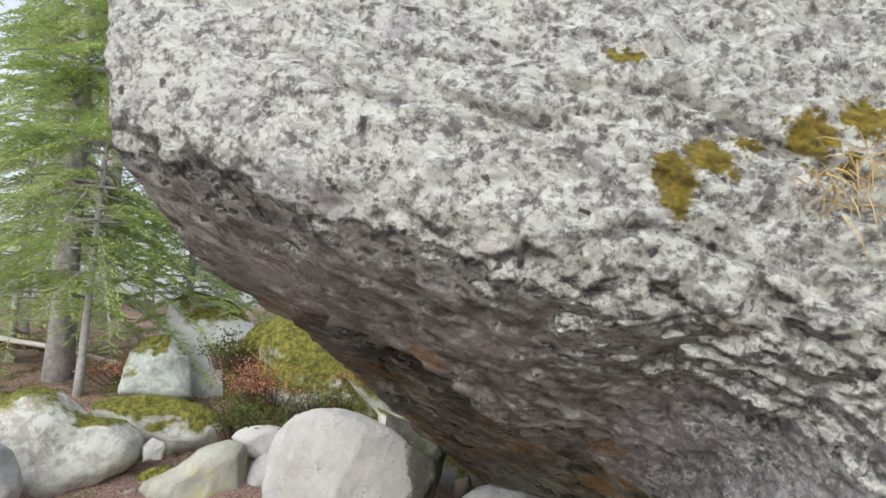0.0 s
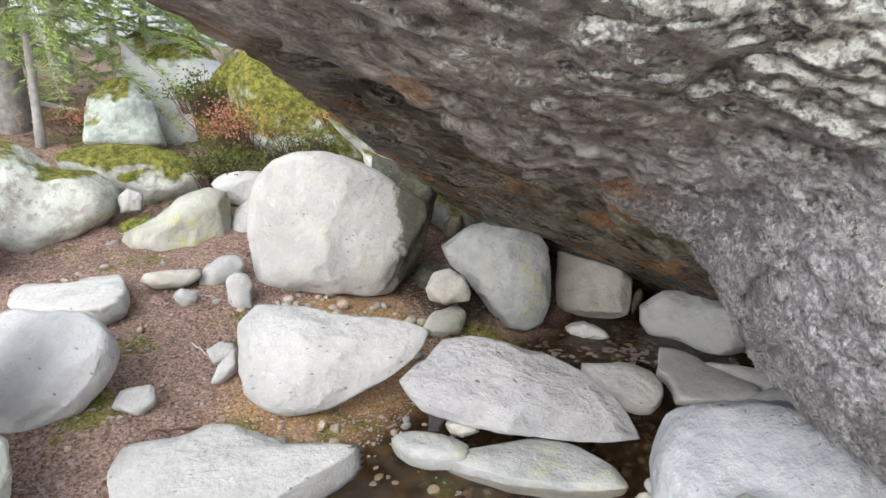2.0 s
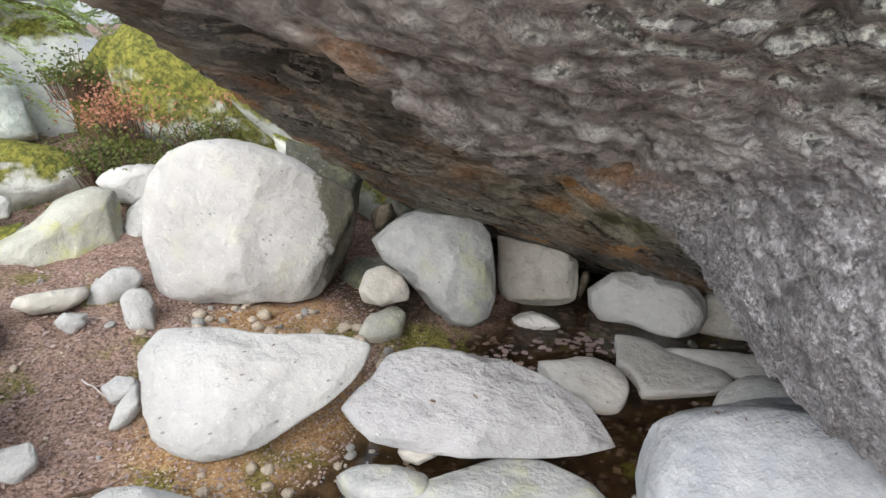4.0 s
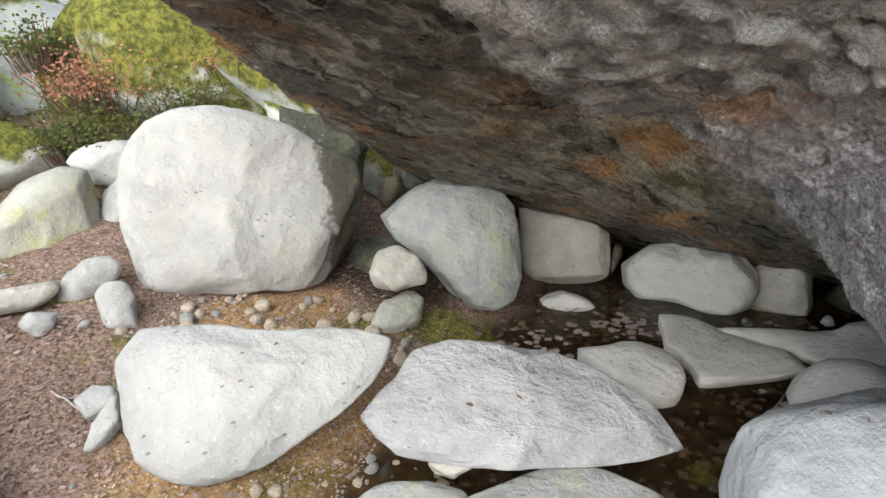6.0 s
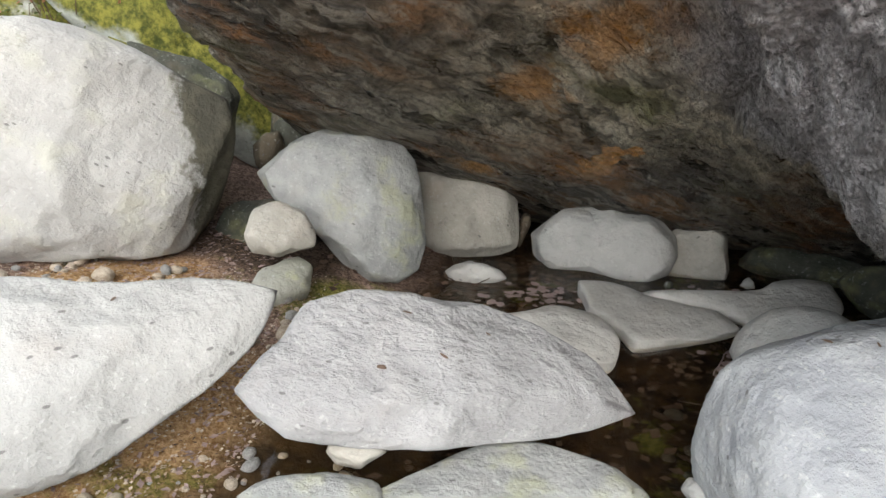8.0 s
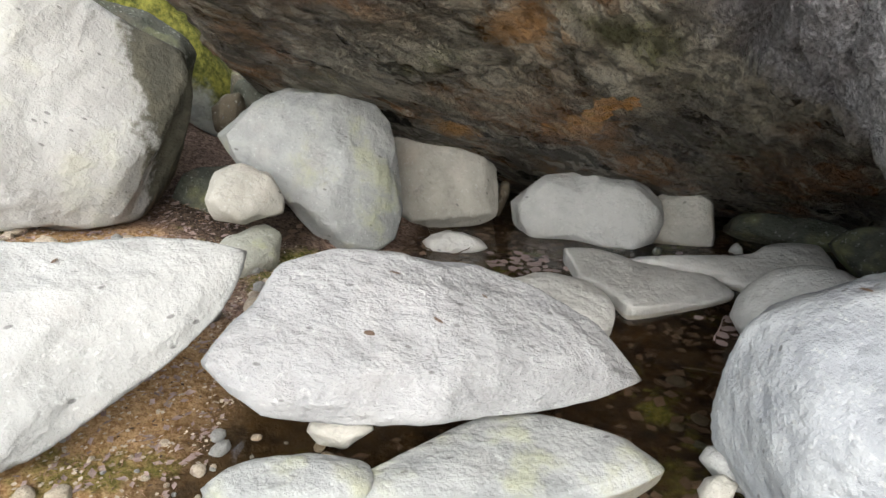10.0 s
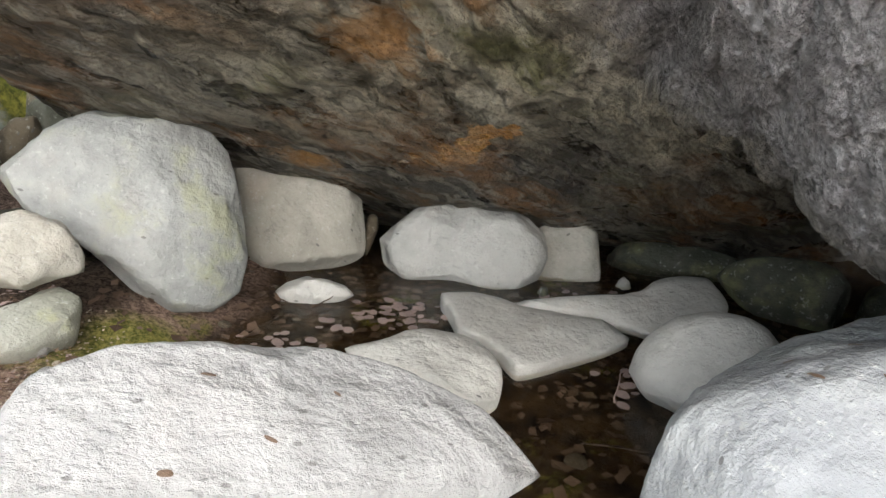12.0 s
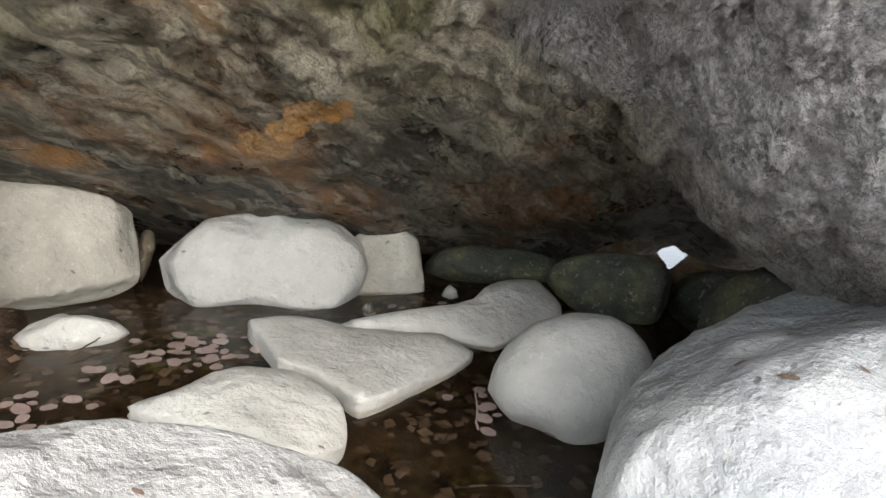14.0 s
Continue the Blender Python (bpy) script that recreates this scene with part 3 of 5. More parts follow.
def overhanging_boulder():
    centre = np.array((1.2, 2.5, 2.0))
    down = Vector(UNDER)
    side = down.orthogonal().normalized()
    other = down.cross(side)
    rings, round_ = 430, 760
    tilt = np.concatenate([np.linspace(0.0, radians(118), 390), np.linspace(radians(118), math.pi, rings - 390 + 1)[1:]])
    turn = np.linspace(0, 2 * math.pi, round_, endpoint=False)
    a, b = np.meshgrid(tilt, turn, indexing="ij")
    a, b = a.ravel(), b.ravel()
    d = np.outer(np.cos(a), np.array(down)) + np.outer(np.sin(a) * np.cos(b), np.array(side)) + np.outer(np.sin(a) * np.sin(b), np.array(other))
    lo, hi = np.full(len(d), 0.05), np.full(len(d), 9.0)
    for _ in range(26):
        mid = 0.5 * (lo + hi)
        inside = boulder_field(centre + d * mid[:, None]) < 0
        lo, hi = np.where(inside, mid, lo), np.where(inside, hi, mid)
    p = centre + d * lo[:, None]
    # layered flakes run down the slope of the underside
    layered = (p @ LAYERS.T) * np.array((1.0, 1.9, 2.4))
    # an outer sheet of rock ends in a ragged lip below, past which the roof is smoother
    lip = np.interp(p[:, 0], LIP_X, LIP_Y) + 0.05 * fbm(p * 3.1, 4, 41)
    sheet = step(0.03, -0.03, p[:, 1] - lip)
    under = step(0.5, 0.8, d @ np.array(down))
    bumps = 0.035 * fbm(p * 1.1, 3, 3) + (0.036 - 0.014 * sheet) * fbm(layered * 2.6, 6, 11, 0.66) + 0.11 * (sheet - 0.5) * under
    # the hollow just behind the lip
    below = step(-0.3, -0.1, p @ UNDER - UNDER @ np.array((-0.4, 2.855, 1.537)))
    jut = 0.055 * sheet * below * step(0.6, 0.3, p[:, 0])
    hollow = 0.14 * (1 - sheet) * below * step(1.0, 0.2, p[:, 1] - lip) * step(-0.52, -0.25, p[:, 0]) * step(1.15, 0.6, p[:, 0])
    scales = np.abs(fbm(layered * 3.4 + 9, 3, 51))
    bumps += 0.02 * sheet * np.clip(scales - 0.25, -0.2, 0.3)
    # small overlapping ledges and lumps of the weathered sheets
    bent = layered + 0.12 * np.stack([value_noise(p * 4, 61), value_noise(p * 4 + 7, 62), value_noise(p * 4 + 13, 63)], 1)
    for size, tall, seed in ((5.0, 0.045, 71), (11.0, 0.022, 72)):
        n = value_noise(bent * size, seed) + 0.35 * value_noise(bent * size * 2.1, seed + 5)
        bumps += tall * (0.45 - np.abs(n)) * (1 - 0.5 * sheet)
    # crystals standing proud on the swelling
    swollen = step(1.6, 1.4, np.linalg.norm(p - np.array((2.1, 1.85, 1.35)), axis=1))
    bumps += 0.011 * swollen * (np.abs(value_noise(p * 31, 81)) + 0.7 * np.abs(value_noise(p * 55, 82)))
    ridges = np.abs(fbm(layered * 1.5 + 4, 3, 21))
    bumps -= 0.03 * np.exp(-(ridges / 0.1) ** 2)
    bumps += (0.005 + 0.009 * sheet) * fbm(p * 17, 4, 31, 0.6)
    p = p + d * bumps[:, None] - np.outer(hollow - jut, UNDER)
    # a low gap on the far side, where daylight comes in
    gap = np.exp(-(((p[:, 1] - 3.12 - 0.3 * (p[:, 0] - 3.0)) / 0.21) ** 2)) * step(2.7, 3.1, p[:, 0]) * step(1.3, 0.7, p[:, 2])
    p = p - d * (0.5 * gap)[:, None]
    # a cleft in the lip
    away = np.hypot((p[:, 0] + 0.46) * 0.95 + (p[:, 1] - 2.03) * 0.3, 0.0)
    cleft = np.exp(-(away / 0.02) ** 2) * np.exp(-(((p[:, 1] - 2.06) / 0.12) ** 2 + ((p[:, 2] - 1.86) / 0.14) ** 2))
    p = p - d * (0.07 * cleft)[:, None]
    idx = np.arange(rings * round_).reshape(rings, round_)
    nxt = np.roll(idx, -1, axis=1)
    f = np.stack([idx[:-1], nxt[:-1], nxt[1:], idx[1:]], -1).reshape(-1, 4)
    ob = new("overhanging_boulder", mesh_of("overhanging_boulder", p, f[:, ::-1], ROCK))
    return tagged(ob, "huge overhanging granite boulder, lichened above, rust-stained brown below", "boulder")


overhanging_boulder()


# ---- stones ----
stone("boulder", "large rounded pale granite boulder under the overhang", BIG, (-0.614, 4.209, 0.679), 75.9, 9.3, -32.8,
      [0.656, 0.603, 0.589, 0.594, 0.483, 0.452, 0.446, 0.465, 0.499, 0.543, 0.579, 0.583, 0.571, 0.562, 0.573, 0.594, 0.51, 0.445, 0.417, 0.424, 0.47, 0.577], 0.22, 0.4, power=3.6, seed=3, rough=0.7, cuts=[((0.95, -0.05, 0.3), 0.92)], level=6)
WEDGE_SLAB = stone("boulder", "bright white wedge-shaped granite slab on the sand", WHITE, (-0.553, 3.05, 0.366), 49.1, -3.8, 14.4,
      [0.544, 0.377, 0.27, 0.225, 0.208, 0.219, 0.249, 0.307, 0.417, 0.44, 0.398, 0.385, 0.385, 0.36, 0.326, 0.299, 0.278, 0.268, 0.268, 0.287, 0.35, 0.452], 0.1, 0.14, power=1.9, seed=5, rough=0.9, level=6)
PITTED_SLAB = stone("boulder", "rough white granite slab with pitted sloping top", WHITE_ROUGH, (0.378, 2.88, 0.266), 45.3, 8.1, -25.1,
      [0.595, 0.489, 0.364, 0.297, 0.253, 0.223, 0.218, 0.232, 0.268, 0.334, 0.41, 0.443, 0.542, 0.449, 0.305, 0.241, 0.213, 0.201, 0.202, 0.221, 0.272, 0.38], 0.09, 0.12, power=1.9, seed=8, rough=0.9, level=6)
stone("boulder", "upright grey granite stone with yellowish lichen blotches", GREY, (0.453, 4.243, 0.4), 70.8, -10.8, 162.5,
      [0.443, 0.348, 0.256, 0.232, 0.233, 0.261, 0.306, 0.368, 0.414, 0.416, 0.365, 0.318, 0.295, 0.293, 0.314, 0.322, 0.311, 0.311, 0.329, 0.342, 0.365, 0.395], 0.16, 0.25, power=3.0, seed=11, rough=0.8, level=6)
stone("stone", "small tan stone leaning on the grey stone", TAN, (0.08, 3.971, 0.376), 68.7, -5.0, -28.7,
      [0.152, 0.144, 0.128, 0.12, 0.122, 0.112, 0.111, 0.119, 0.112, 0.115, 0.128, 0.123, 0.124, 0.136, 0.137, 0.135, 0.113, 0.105, 0.106, 0.101, 0.105, 0.119], 0.08, 0.12, seed=13, level=4)
stone("stone", "low pale yellowish stone at the water edge", YELLOW, (0.066, 3.88, 0.198), 24.0, 0.0, -142.3,
      [0.154, 0.126, 0.114, 0.102, 0.092, 0.091, 0.097, 0.113, 0.111, 0.118, 0.138, 0.137, 0.137, 0.126, 0.101, 0.091, 0.089, 0.095, 0.099, 0.104, 0.12, 0.149], 0.05, 0.12, seed=14, level=4)
stone("stone", "squarish grey-tan block wedged beneath the overhang", TAN, (1.086, 4.499, 0.198), 70.2, -20.7, 133.8,
      [0.361, 0.283, 0.249, 0.239, 0.241, 0.264, 0.272, 0.231, 0.216, 0.216, 0.23, 0.269, 0.31, 0.288, 0.274, 0.283, 0.241, 0.214, 0.199, 0.202, 0.222, 0.265], 0.12, 0.25, power=4.0, seed=16, rough=0.6)
stone("stone", "small white pyramid-shaped stone standing in the pool", POOL_PALE, (0.989, 4.144, 0.017), 67.9, -22.9, -5.4,
      [0.157, 0.129, 0.088, 0.07, 0.061, 0.058, 0.061, 0.069, 0.075, 0.086, 0.11, 0.141, 0.133, 0.096, 0.071, 0.06, 0.056, 0.057, 0.059, 0.066, 0.083, 0.121], 0.08, 0.1, seed=18, level=4)
stone("boulder", "smooth grey six-sided stone at the pool edge", GREY2, (1.675, 4.092, 0.107), 72.4, -38.7, 177.1,
      [0.381, 0.367, 0.308, 0.223, 0.188, 0.177, 0.181, 0.202, 0.249, 0.312, 0.33, 0.35, 0.34, 0.295, 0.253, 0.224, 0.214, 0.202, 0.205, 0.23, 0.277, 0.31], 0.15, 0.22, power=3.0, seed=20, rough=0.6, level=6)
stone("stone", "greenish grey block behind the six-sided stone", TAN, (2.053, 3.911, 0.066), 72.4, -48.9, -139.7,
      [0.218, 0.175, 0.148, 0.135, 0.133, 0.143, 0.168, 0.201, 0.185, 0.172, 0.175, 0.194, 0.181, 0.165, 0.149, 0.147, 0.153, 0.154, 0.17, 0.188, 0.181, 0.19], 0.08, 0.2, power=4.0, seed=22, rough=0.6)
stone("stone", "flat pale triangular stone rising from the pool", POOL_PALE, (1.491, 3.47, 0.024), 2.9, 0.0, 109.5,
      [0.374, 0.281, 0.247, 0.239, 0.198, 0.198, 0.217, 0.294, 0.258, 0.234, 0.231, 0.248, 0.288, 0.356, 0.308, 0.205, 0.17, 0.161, 0.167, 0.188, 0.246, 0.313], 0.04, 0.1, power=4.0, seed=24, rough=0.5)
stone("stone", "long flat pale stone tapering into the water", POOL_PALE, (2.045, 3.364, 0.036), 15.1, -21.8, 173.9,
      [0.551, 0.294, 0.22, 0.196, 0.198, 0.167, 0.152, 0.15, 0.16, 0.187, 0.248, 0.281, 0.304, 0.328, 0.253, 0.175, 0.129, 0.109, 0.102, 0.103, 0.117, 0.159], 0.05, 0.12, power=3.0, seed=26, rough=0.5)
stone("stone", "smooth egg-shaped grey stone in the pool", GREY2, (1.649, 2.871, 0.112), 65.3, -66.8, -162.1,
      [0.22, 0.2, 0.186, 0.175, 0.171, 0.176, 0.173, 0.17, 0.171, 0.182, 0.197, 0.206, 0.203, 0.199, 0.186, 0.172, 0.165, 0.161, 0.168, 0.174, 0.188, 0.203], 0.14, 0.16, power=2.2, seed=28, rough=0.35, planes=2)
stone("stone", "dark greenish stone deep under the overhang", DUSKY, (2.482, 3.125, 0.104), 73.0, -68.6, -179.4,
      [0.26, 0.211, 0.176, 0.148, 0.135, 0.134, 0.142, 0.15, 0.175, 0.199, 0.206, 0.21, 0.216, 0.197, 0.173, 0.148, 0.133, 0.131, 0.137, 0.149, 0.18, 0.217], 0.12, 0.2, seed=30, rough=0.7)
LILAC_BOULDER = stone("boulder", "big lilac-white granite boulder beside the pool", SWIRLED, (1.39, 2.21, 0.24), 0, 0, 0,
      [0.6, 0.5, 0.41, 0.4, 0.44, 0.56, 0.56, 0.52, 0.42, 0.36, 0.42, 0.52], 0.34, 0.42, power=2.5, seed=33, rough=0.8, planes=3, level=6,
      cuts=[((0, 0.55, 0.83), 0.68), ((-0.45, -0.35, 0.82), 0.74)])
stone("stone", "smooth pale stone in front of the lilac-white boulder", WHITE, (1.04, 1.9, 0.26), 0, 0, 20,
      [0.2, 0.17, 0.15, 0.16, 0.18, 0.19, 0.17, 0.15, 0.15, 0.17], 0.16, 0.25, power=2.5, seed=34, rough=0.6)
stone("stone", "pale half-sunken stone behind the white slab", POOL_PALE, (1.042, 3.356, 0.065), 9.0, 18.4, 125.6,
      [0.271, 0.203, 0.174, 0.157, 0.145, 0.145, 0.158, 0.178, 0.208, 0.225, 0.208, 0.198, 0.189, 0.185, 0.178, 0.177, 0.171, 0.174, 0.167, 0.172, 0.184, 0.214], 0.05, 0.16, power=3.0, seed=35, rough=0.5)
stone("stone", "low pale greenish slab in front of the pool", GREY, (0.487, 2.657, 0.029), 6.4, 26.6, 150.8,
      [0.447, 0.275, 0.208, 0.162, 0.142, 0.136, 0.142, 0.162, 0.19, 0.255, 0.37, 0.313, 0.254, 0.22, 0.201, 0.186, 0.17, 0.169, 0.171, 0.186, 0.216, 0.284], 0.03, 0.18, power=3.2, seed=37, rough=0.6)
stone("stone", "low flat pale stone in the sand", GREY, (-0.007, 2.721, 0.078), 6.4, 26.6, 141.0,
      [0.19, 0.161, 0.131, 0.105, 0.094, 0.092, 0.086, 0.087, 0.095, 0.115, 0.157, 0.168, 0.169, 0.137, 0.107, 0.092, 0.086, 0.082, 0.084, 0.094, 0.117, 0.152], 0.03, 0.1, power=3.0, seed=39, level=4)
stone("stone", "small cream stone wedged beneath the white slab", TAN, (0.13, 2.872, 0.077), 55.0, -13.1, -3.3,
      [0.084, 0.075, 0.056, 0.041, 0.034, 0.032, 0.032, 0.035, 0.043, 0.062, 0.072, 0.075, 0.063, 0.056, 0.045, 0.04, 0.04, 0.042, 0.045, 0.045, 0.049, 0.06], 0.05, 0.08, seed=41, level=4)
stone("boulder", "broad flat grey-white slab sunk in needle litter", WHITE, (-0.862, 2.346, 0.191), 10.2, -33.7, 41.2,
      [0.589, 0.322, 0.28, 0.26, 0.252, 0.266, 0.285, 0.278, 0.332, 0.464, 0.438, 0.377, 0.356, 0.365, 0.307, 0.276, 0.271, 0.29, 0.313, 0.312, 0.334, 0.418], 0.05, 0.2, power=3.6, seed=43, rough=0.8)
stone("boulder", "leaning smooth light grey granite slab", BRIGHT, (-1.734, 2.802, 0.438), 38.4, -14.0, 160.3,
      [0.372, 0.297, 0.264, 0.251, 0.247, 0.264, 0.312, 0.339, 0.322, 0.293, 0.291, 0.283, 0.294, 0.314, 0.32, 0.296, 0.294, 0.27, 0.269, 0.272, 0.299, 0.364], 0.1, 0.2, power=3.0, seed=45, rough=0.6, level=6)
stone("boulder", "boulder topped with golden moss over white lichen", MOSSY, (-1.845, 2.314, 0.727), 70.5, 36.4, -87.3,
      [0.357, 0.347, 0.285, 0.242, 0.218, 0.221, 0.252, 0.264, 0.271, 0.286, 0.309, 0.346, 0.332, 0.327, 0.251, 0.219, 0.208, 0.216, 0.244, 0.302, 0.293, 0.309], 0.15, 0.3, power=2.6, seed=47, level=6)
stone("boulder", "white lichened stone below the moss-topped boulder", LICHEN, (-1.641, 2.059, 0.367), 62.1, 37.0, 137.5,
      [0.249, 0.204, 0.186, 0.184, 0.198, 0.199, 0.169, 0.158, 0.16, 0.177, 0.218, 0.214, 0.195, 0.19, 0.189, 0.205, 0.192, 0.178, 0.164, 0.163, 0.17, 0.194], 0.15, 0.25, power=2.6, seed=49)
stone("stone", "small flat white stone in the needle litter", WHITE, (-1.331, 2.788, 0.264), 31.3, -9.5, -149.7,
      [0.103, 0.08, 0.07, 0.067, 0.069, 0.079, 0.083, 0.08, 0.083, 0.095, 0.09, 0.085, 0.088, 0.089, 0.072, 0.065, 0.064, 0.069, 0.081, 0.097, 0.091, 0.093], 0.025, 0.06, seed=51, level=4)
stone("stone", "small white stone beside the wedge slab", WHITE, (-1.081, 3.225, 0.292), 31.3, -9.5, -178.3,
      [0.079, 0.067, 0.062, 0.062, 0.069, 0.065, 0.056, 0.053, 0.055, 0.062, 0.072, 0.066, 0.066, 0.071, 0.069, 0.059, 0.056, 0.057, 0.063, 0.059, 0.059, 0.065], 0.025, 0.06, seed=53, level=4)
stone("stone", "thin white stone sliver leaning on the wedge slab", WHITE, (-1.02, 3.093, 0.276), 31.3, -9.5, 84.6,
      [0.122, 0.067, 0.049, 0.041, 0.038, 0.039, 0.042, 0.044, 0.051, 0.067, 0.108, 0.083, 0.065, 0.051, 0.045, 0.043, 0.045, 0.052, 0.052, 0.054, 0.061, 0.078], 0.025, 0.06, seed=55, level=4)
stone("stone", "small rounded cream-white stone", WHITE, (-1.273, 3.922, 0.489), 71.6, 19.1, -154.1,
      [0.155, 0.13, 0.12, 0.098, 0.082, 0.075, 0.075, 0.082, 0.1, 0.116, 0.142, 0.139, 0.128, 0.109, 0.095, 0.091, 0.088, 0.083, 0.086, 0.097, 0.115, 0.127], 0.06, 0.1, seed=57, level=4)
stone("stone", "small upright squarish white stone", WHITE, (-1.118, 3.731, 0.427), 69.9, 17.7, -60.0,
      [0.125, 0.092, 0.078, 0.073, 0.074, 0.081, 0.087, 0.103, 0.111, 0.108, 0.115, 0.108, 0.103, 0.081, 0.072, 0.07, 0.074, 0.085, 0.111, 0.11, 0.106, 0.11], 0.06, 0.1, power=3.4, seed=59, level=4)
stone("stone", "tiny white angular stone on the litter", WHITE, (-1.392, 3.64, 0.429), 69.7, 22.3, 19.7,
      [0.079, 0.057, 0.048, 0.045, 0.045, 0.05, 0.061, 0.059, 0.061, 0.07, 0.062, 0.053, 0.05, 0.052, 0.058, 0.062, 0.053, 0.05, 0.051, 0.056, 0.06, 0.065], 0.04, 0.06, seed=61, level=4)
stone("stone", "flat pale stone under the algae-stained boulder", TAN, (-1.517, 3.779, 0.49), 71.3, 23.5, 177.3,
      [0.172, 0.126, 0.099, 0.073, 0.063, 0.059, 0.06, 0.066, 0.075, 0.089, 0.122, 0.16, 0.161, 0.09, 0.064, 0.053, 0.049, 0.049, 0.053, 0.063, 0.088, 0.151], 0.06, 0.12, seed=63, level=4)
stone("boulder", "pear-shaped granite boulder stained yellow-green with algae", YELLOW, (-1.737, 4.552, 0.539), 75.0, 22.5, 40.8,
      [0.414, 0.37, 0.296, 0.251, 0.215, 0.203, 0.208, 0.249, 0.352, 0.411, 0.389, 0.353, 0.324, 0.276, 0.258, 0.255, 0.259, 0.274, 0.286, 0.316, 0.336, 0.373], 0.18, 0.3, seed=65, rough=0.7)
stone("stone", "rounded grey stone behind the big pale boulder", GREY2, (-1.435, 5.031, 0.774), 78.7, 16.8, 171.3,
      [0.226, 0.186, 0.17, 0.16, 0.14, 0.134, 0.14, 0.16, 0.163, 0.161, 0.174, 0.187, 0.185, 0.198, 0.179, 0.146, 0.132, 0.123, 0.125, 0.137, 0.167, 0.195], 0.12, 0.2, seed=67, level=4)
stone("stone", "shaded grey stone in the gap", GREY2, (-1.363, 4.749, 0.515), 75.0, 16.9, 75.6,
      [0.243, 0.195, 0.17, 0.124, 0.105, 0.097, 0.098, 0.108, 0.132, 0.164, 0.195, 0.209, 0.193, 0.19, 0.131, 0.107, 0.097, 0.096, 0.103, 0.121, 0.165, 0.191], 0.1, 0.2, seed=69, level=4)
stone("boulder", "large rounded boulder blotched with lichen and moss", LICHEN, (-2.736, 4.42, 0.768), 78.9, 31.1, 4.8,
      [0.62, 0.513, 0.354, 0.339, 0.36, 0.408, 0.435, 0.456, 0.481, 0.57, 0.548, 0.523, 0.457, 0.431, 0.406, 0.413, 0.434, 0.426, 0.429, 0.445, 0.494, 0.577], 0.3, 0.4, seed=71, rough=0.8)
stone("boulder", "smooth rounded light grey boulder", WHITE, (-2.744, 3.719, 0.759), 77.4, 35.6, -64.2,
      [0.285, 0.274, 0.271, 0.245, 0.225, 0.206, 0.206, 0.202, 0.212, 0.24, 0.27, 0.261, 0.274, 0.249, 0.222, 0.217, 0.23, 0.247, 0.214, 0.203, 0.209, 0.232], 0.18, 0.3, seed=73, rough=0.7)
stone("boulder", "long pale boulder with a mossy top", MOSSY, (-2.255, 5.156, 0.824), 80.0, 23.4, 159.6,
      [0.577, 0.48, 0.376, 0.329, 0.294, 0.287, 0.277, 0.284, 0.288, 0.318, 0.374, 0.502, 0.52, 0.429, 0.346, 0.274, 0.244, 0.236, 0.241, 0.263, 0.317, 0.409], 0.25, 0.35, seed=75)
stone("stone", "small grey stone between mossy boulders", GREY2, (-2.112, 4.666, 0.746), 78.5, 24.0, -131.6,
      [0.104, 0.083, 0.075, 0.073, 0.078, 0.091, 0.08, 0.076, 0.077, 0.086, 0.092, 0.081, 0.077, 0.08, 0.091, 0.08, 0.077, 0.08, 0.083, 0.077, 0.077, 0.085], 0.06, 0.1, seed=77, level=4)
stone("stone", "small stone capped with green moss", VERY_MOSSY, (-2.065, 4.575, 0.602), 76.6, 24.8, 25.7,
      [0.136, 0.083, 0.063, 0.054, 0.052, 0.048, 0.049, 0.053, 0.064, 0.091, 0.106, 0.112, 0.103, 0.068, 0.054, 0.046, 0.042, 0.043, 0.047, 0.058, 0.083, 0.115], 0.08, 0.12, seed=79, level=4)
stone("stone", "pale stone under the lichened boulder", WHITE, (-2.204, 4.353, 0.436), 74.4, 26.6, -169.2,
      [0.221, 0.145, 0.114, 0.091, 0.081, 0.079, 0.083, 0.097, 0.128, 0.154, 0.138, 0.136, 0.145, 0.156, 0.114, 0.097, 0.09, 0.091, 0.092, 0.096, 0.109, 0.14], 0.1, 0.2, seed=81, level=4)
stone("stone", "flat grey rock half buried in needles", GREY2, (-2.063, 3.603, 0.446), 14.0, -53.1, -152.2,
      [0.715, 0.412, 0.307, 0.238, 0.19, 0.17, 0.166, 0.176, 0.204, 0.27, 0.454, 0.488, 0.411, 0.345, 0.318, 0.227, 0.188, 0.172, 0.172, 0.186, 0.224, 0.314], 0.04, 0.15, power=3.4, seed=83)
stone("boulder", "tall rock face with white lichen and moss", LILAC_FACE, (-2.208, 6.52, 1.186), 86.2, 18.9, -30.0,
      [1.107, 0.834, 0.671, 0.539, 0.484, 0.477, 0.525, 0.641, 0.745, 0.85, 0.871, 0.77, 0.706, 0.677, 0.704, 0.683, 0.609, 0.593, 0.581, 0.585, 0.641, 0.779], 0.3, 0.5, power=3.0, seed=85, rough=1.4)
stone("boulder", "greenish grey lichened rock at the wood edge", ROCKFACE, (-2.604, 5.769, 1.193), 84.9, 24.1, -36.7,
      [0.393, 0.312, 0.278, 0.27, 0.285, 0.288, 0.3, 0.342, 0.336, 0.332, 0.306, 0.299, 0.282, 0.28, 0.302, 0.359, 0.317, 0.288, 0.285, 0.298, 0.298, 0.325], 0.2, 0.3, seed=109)
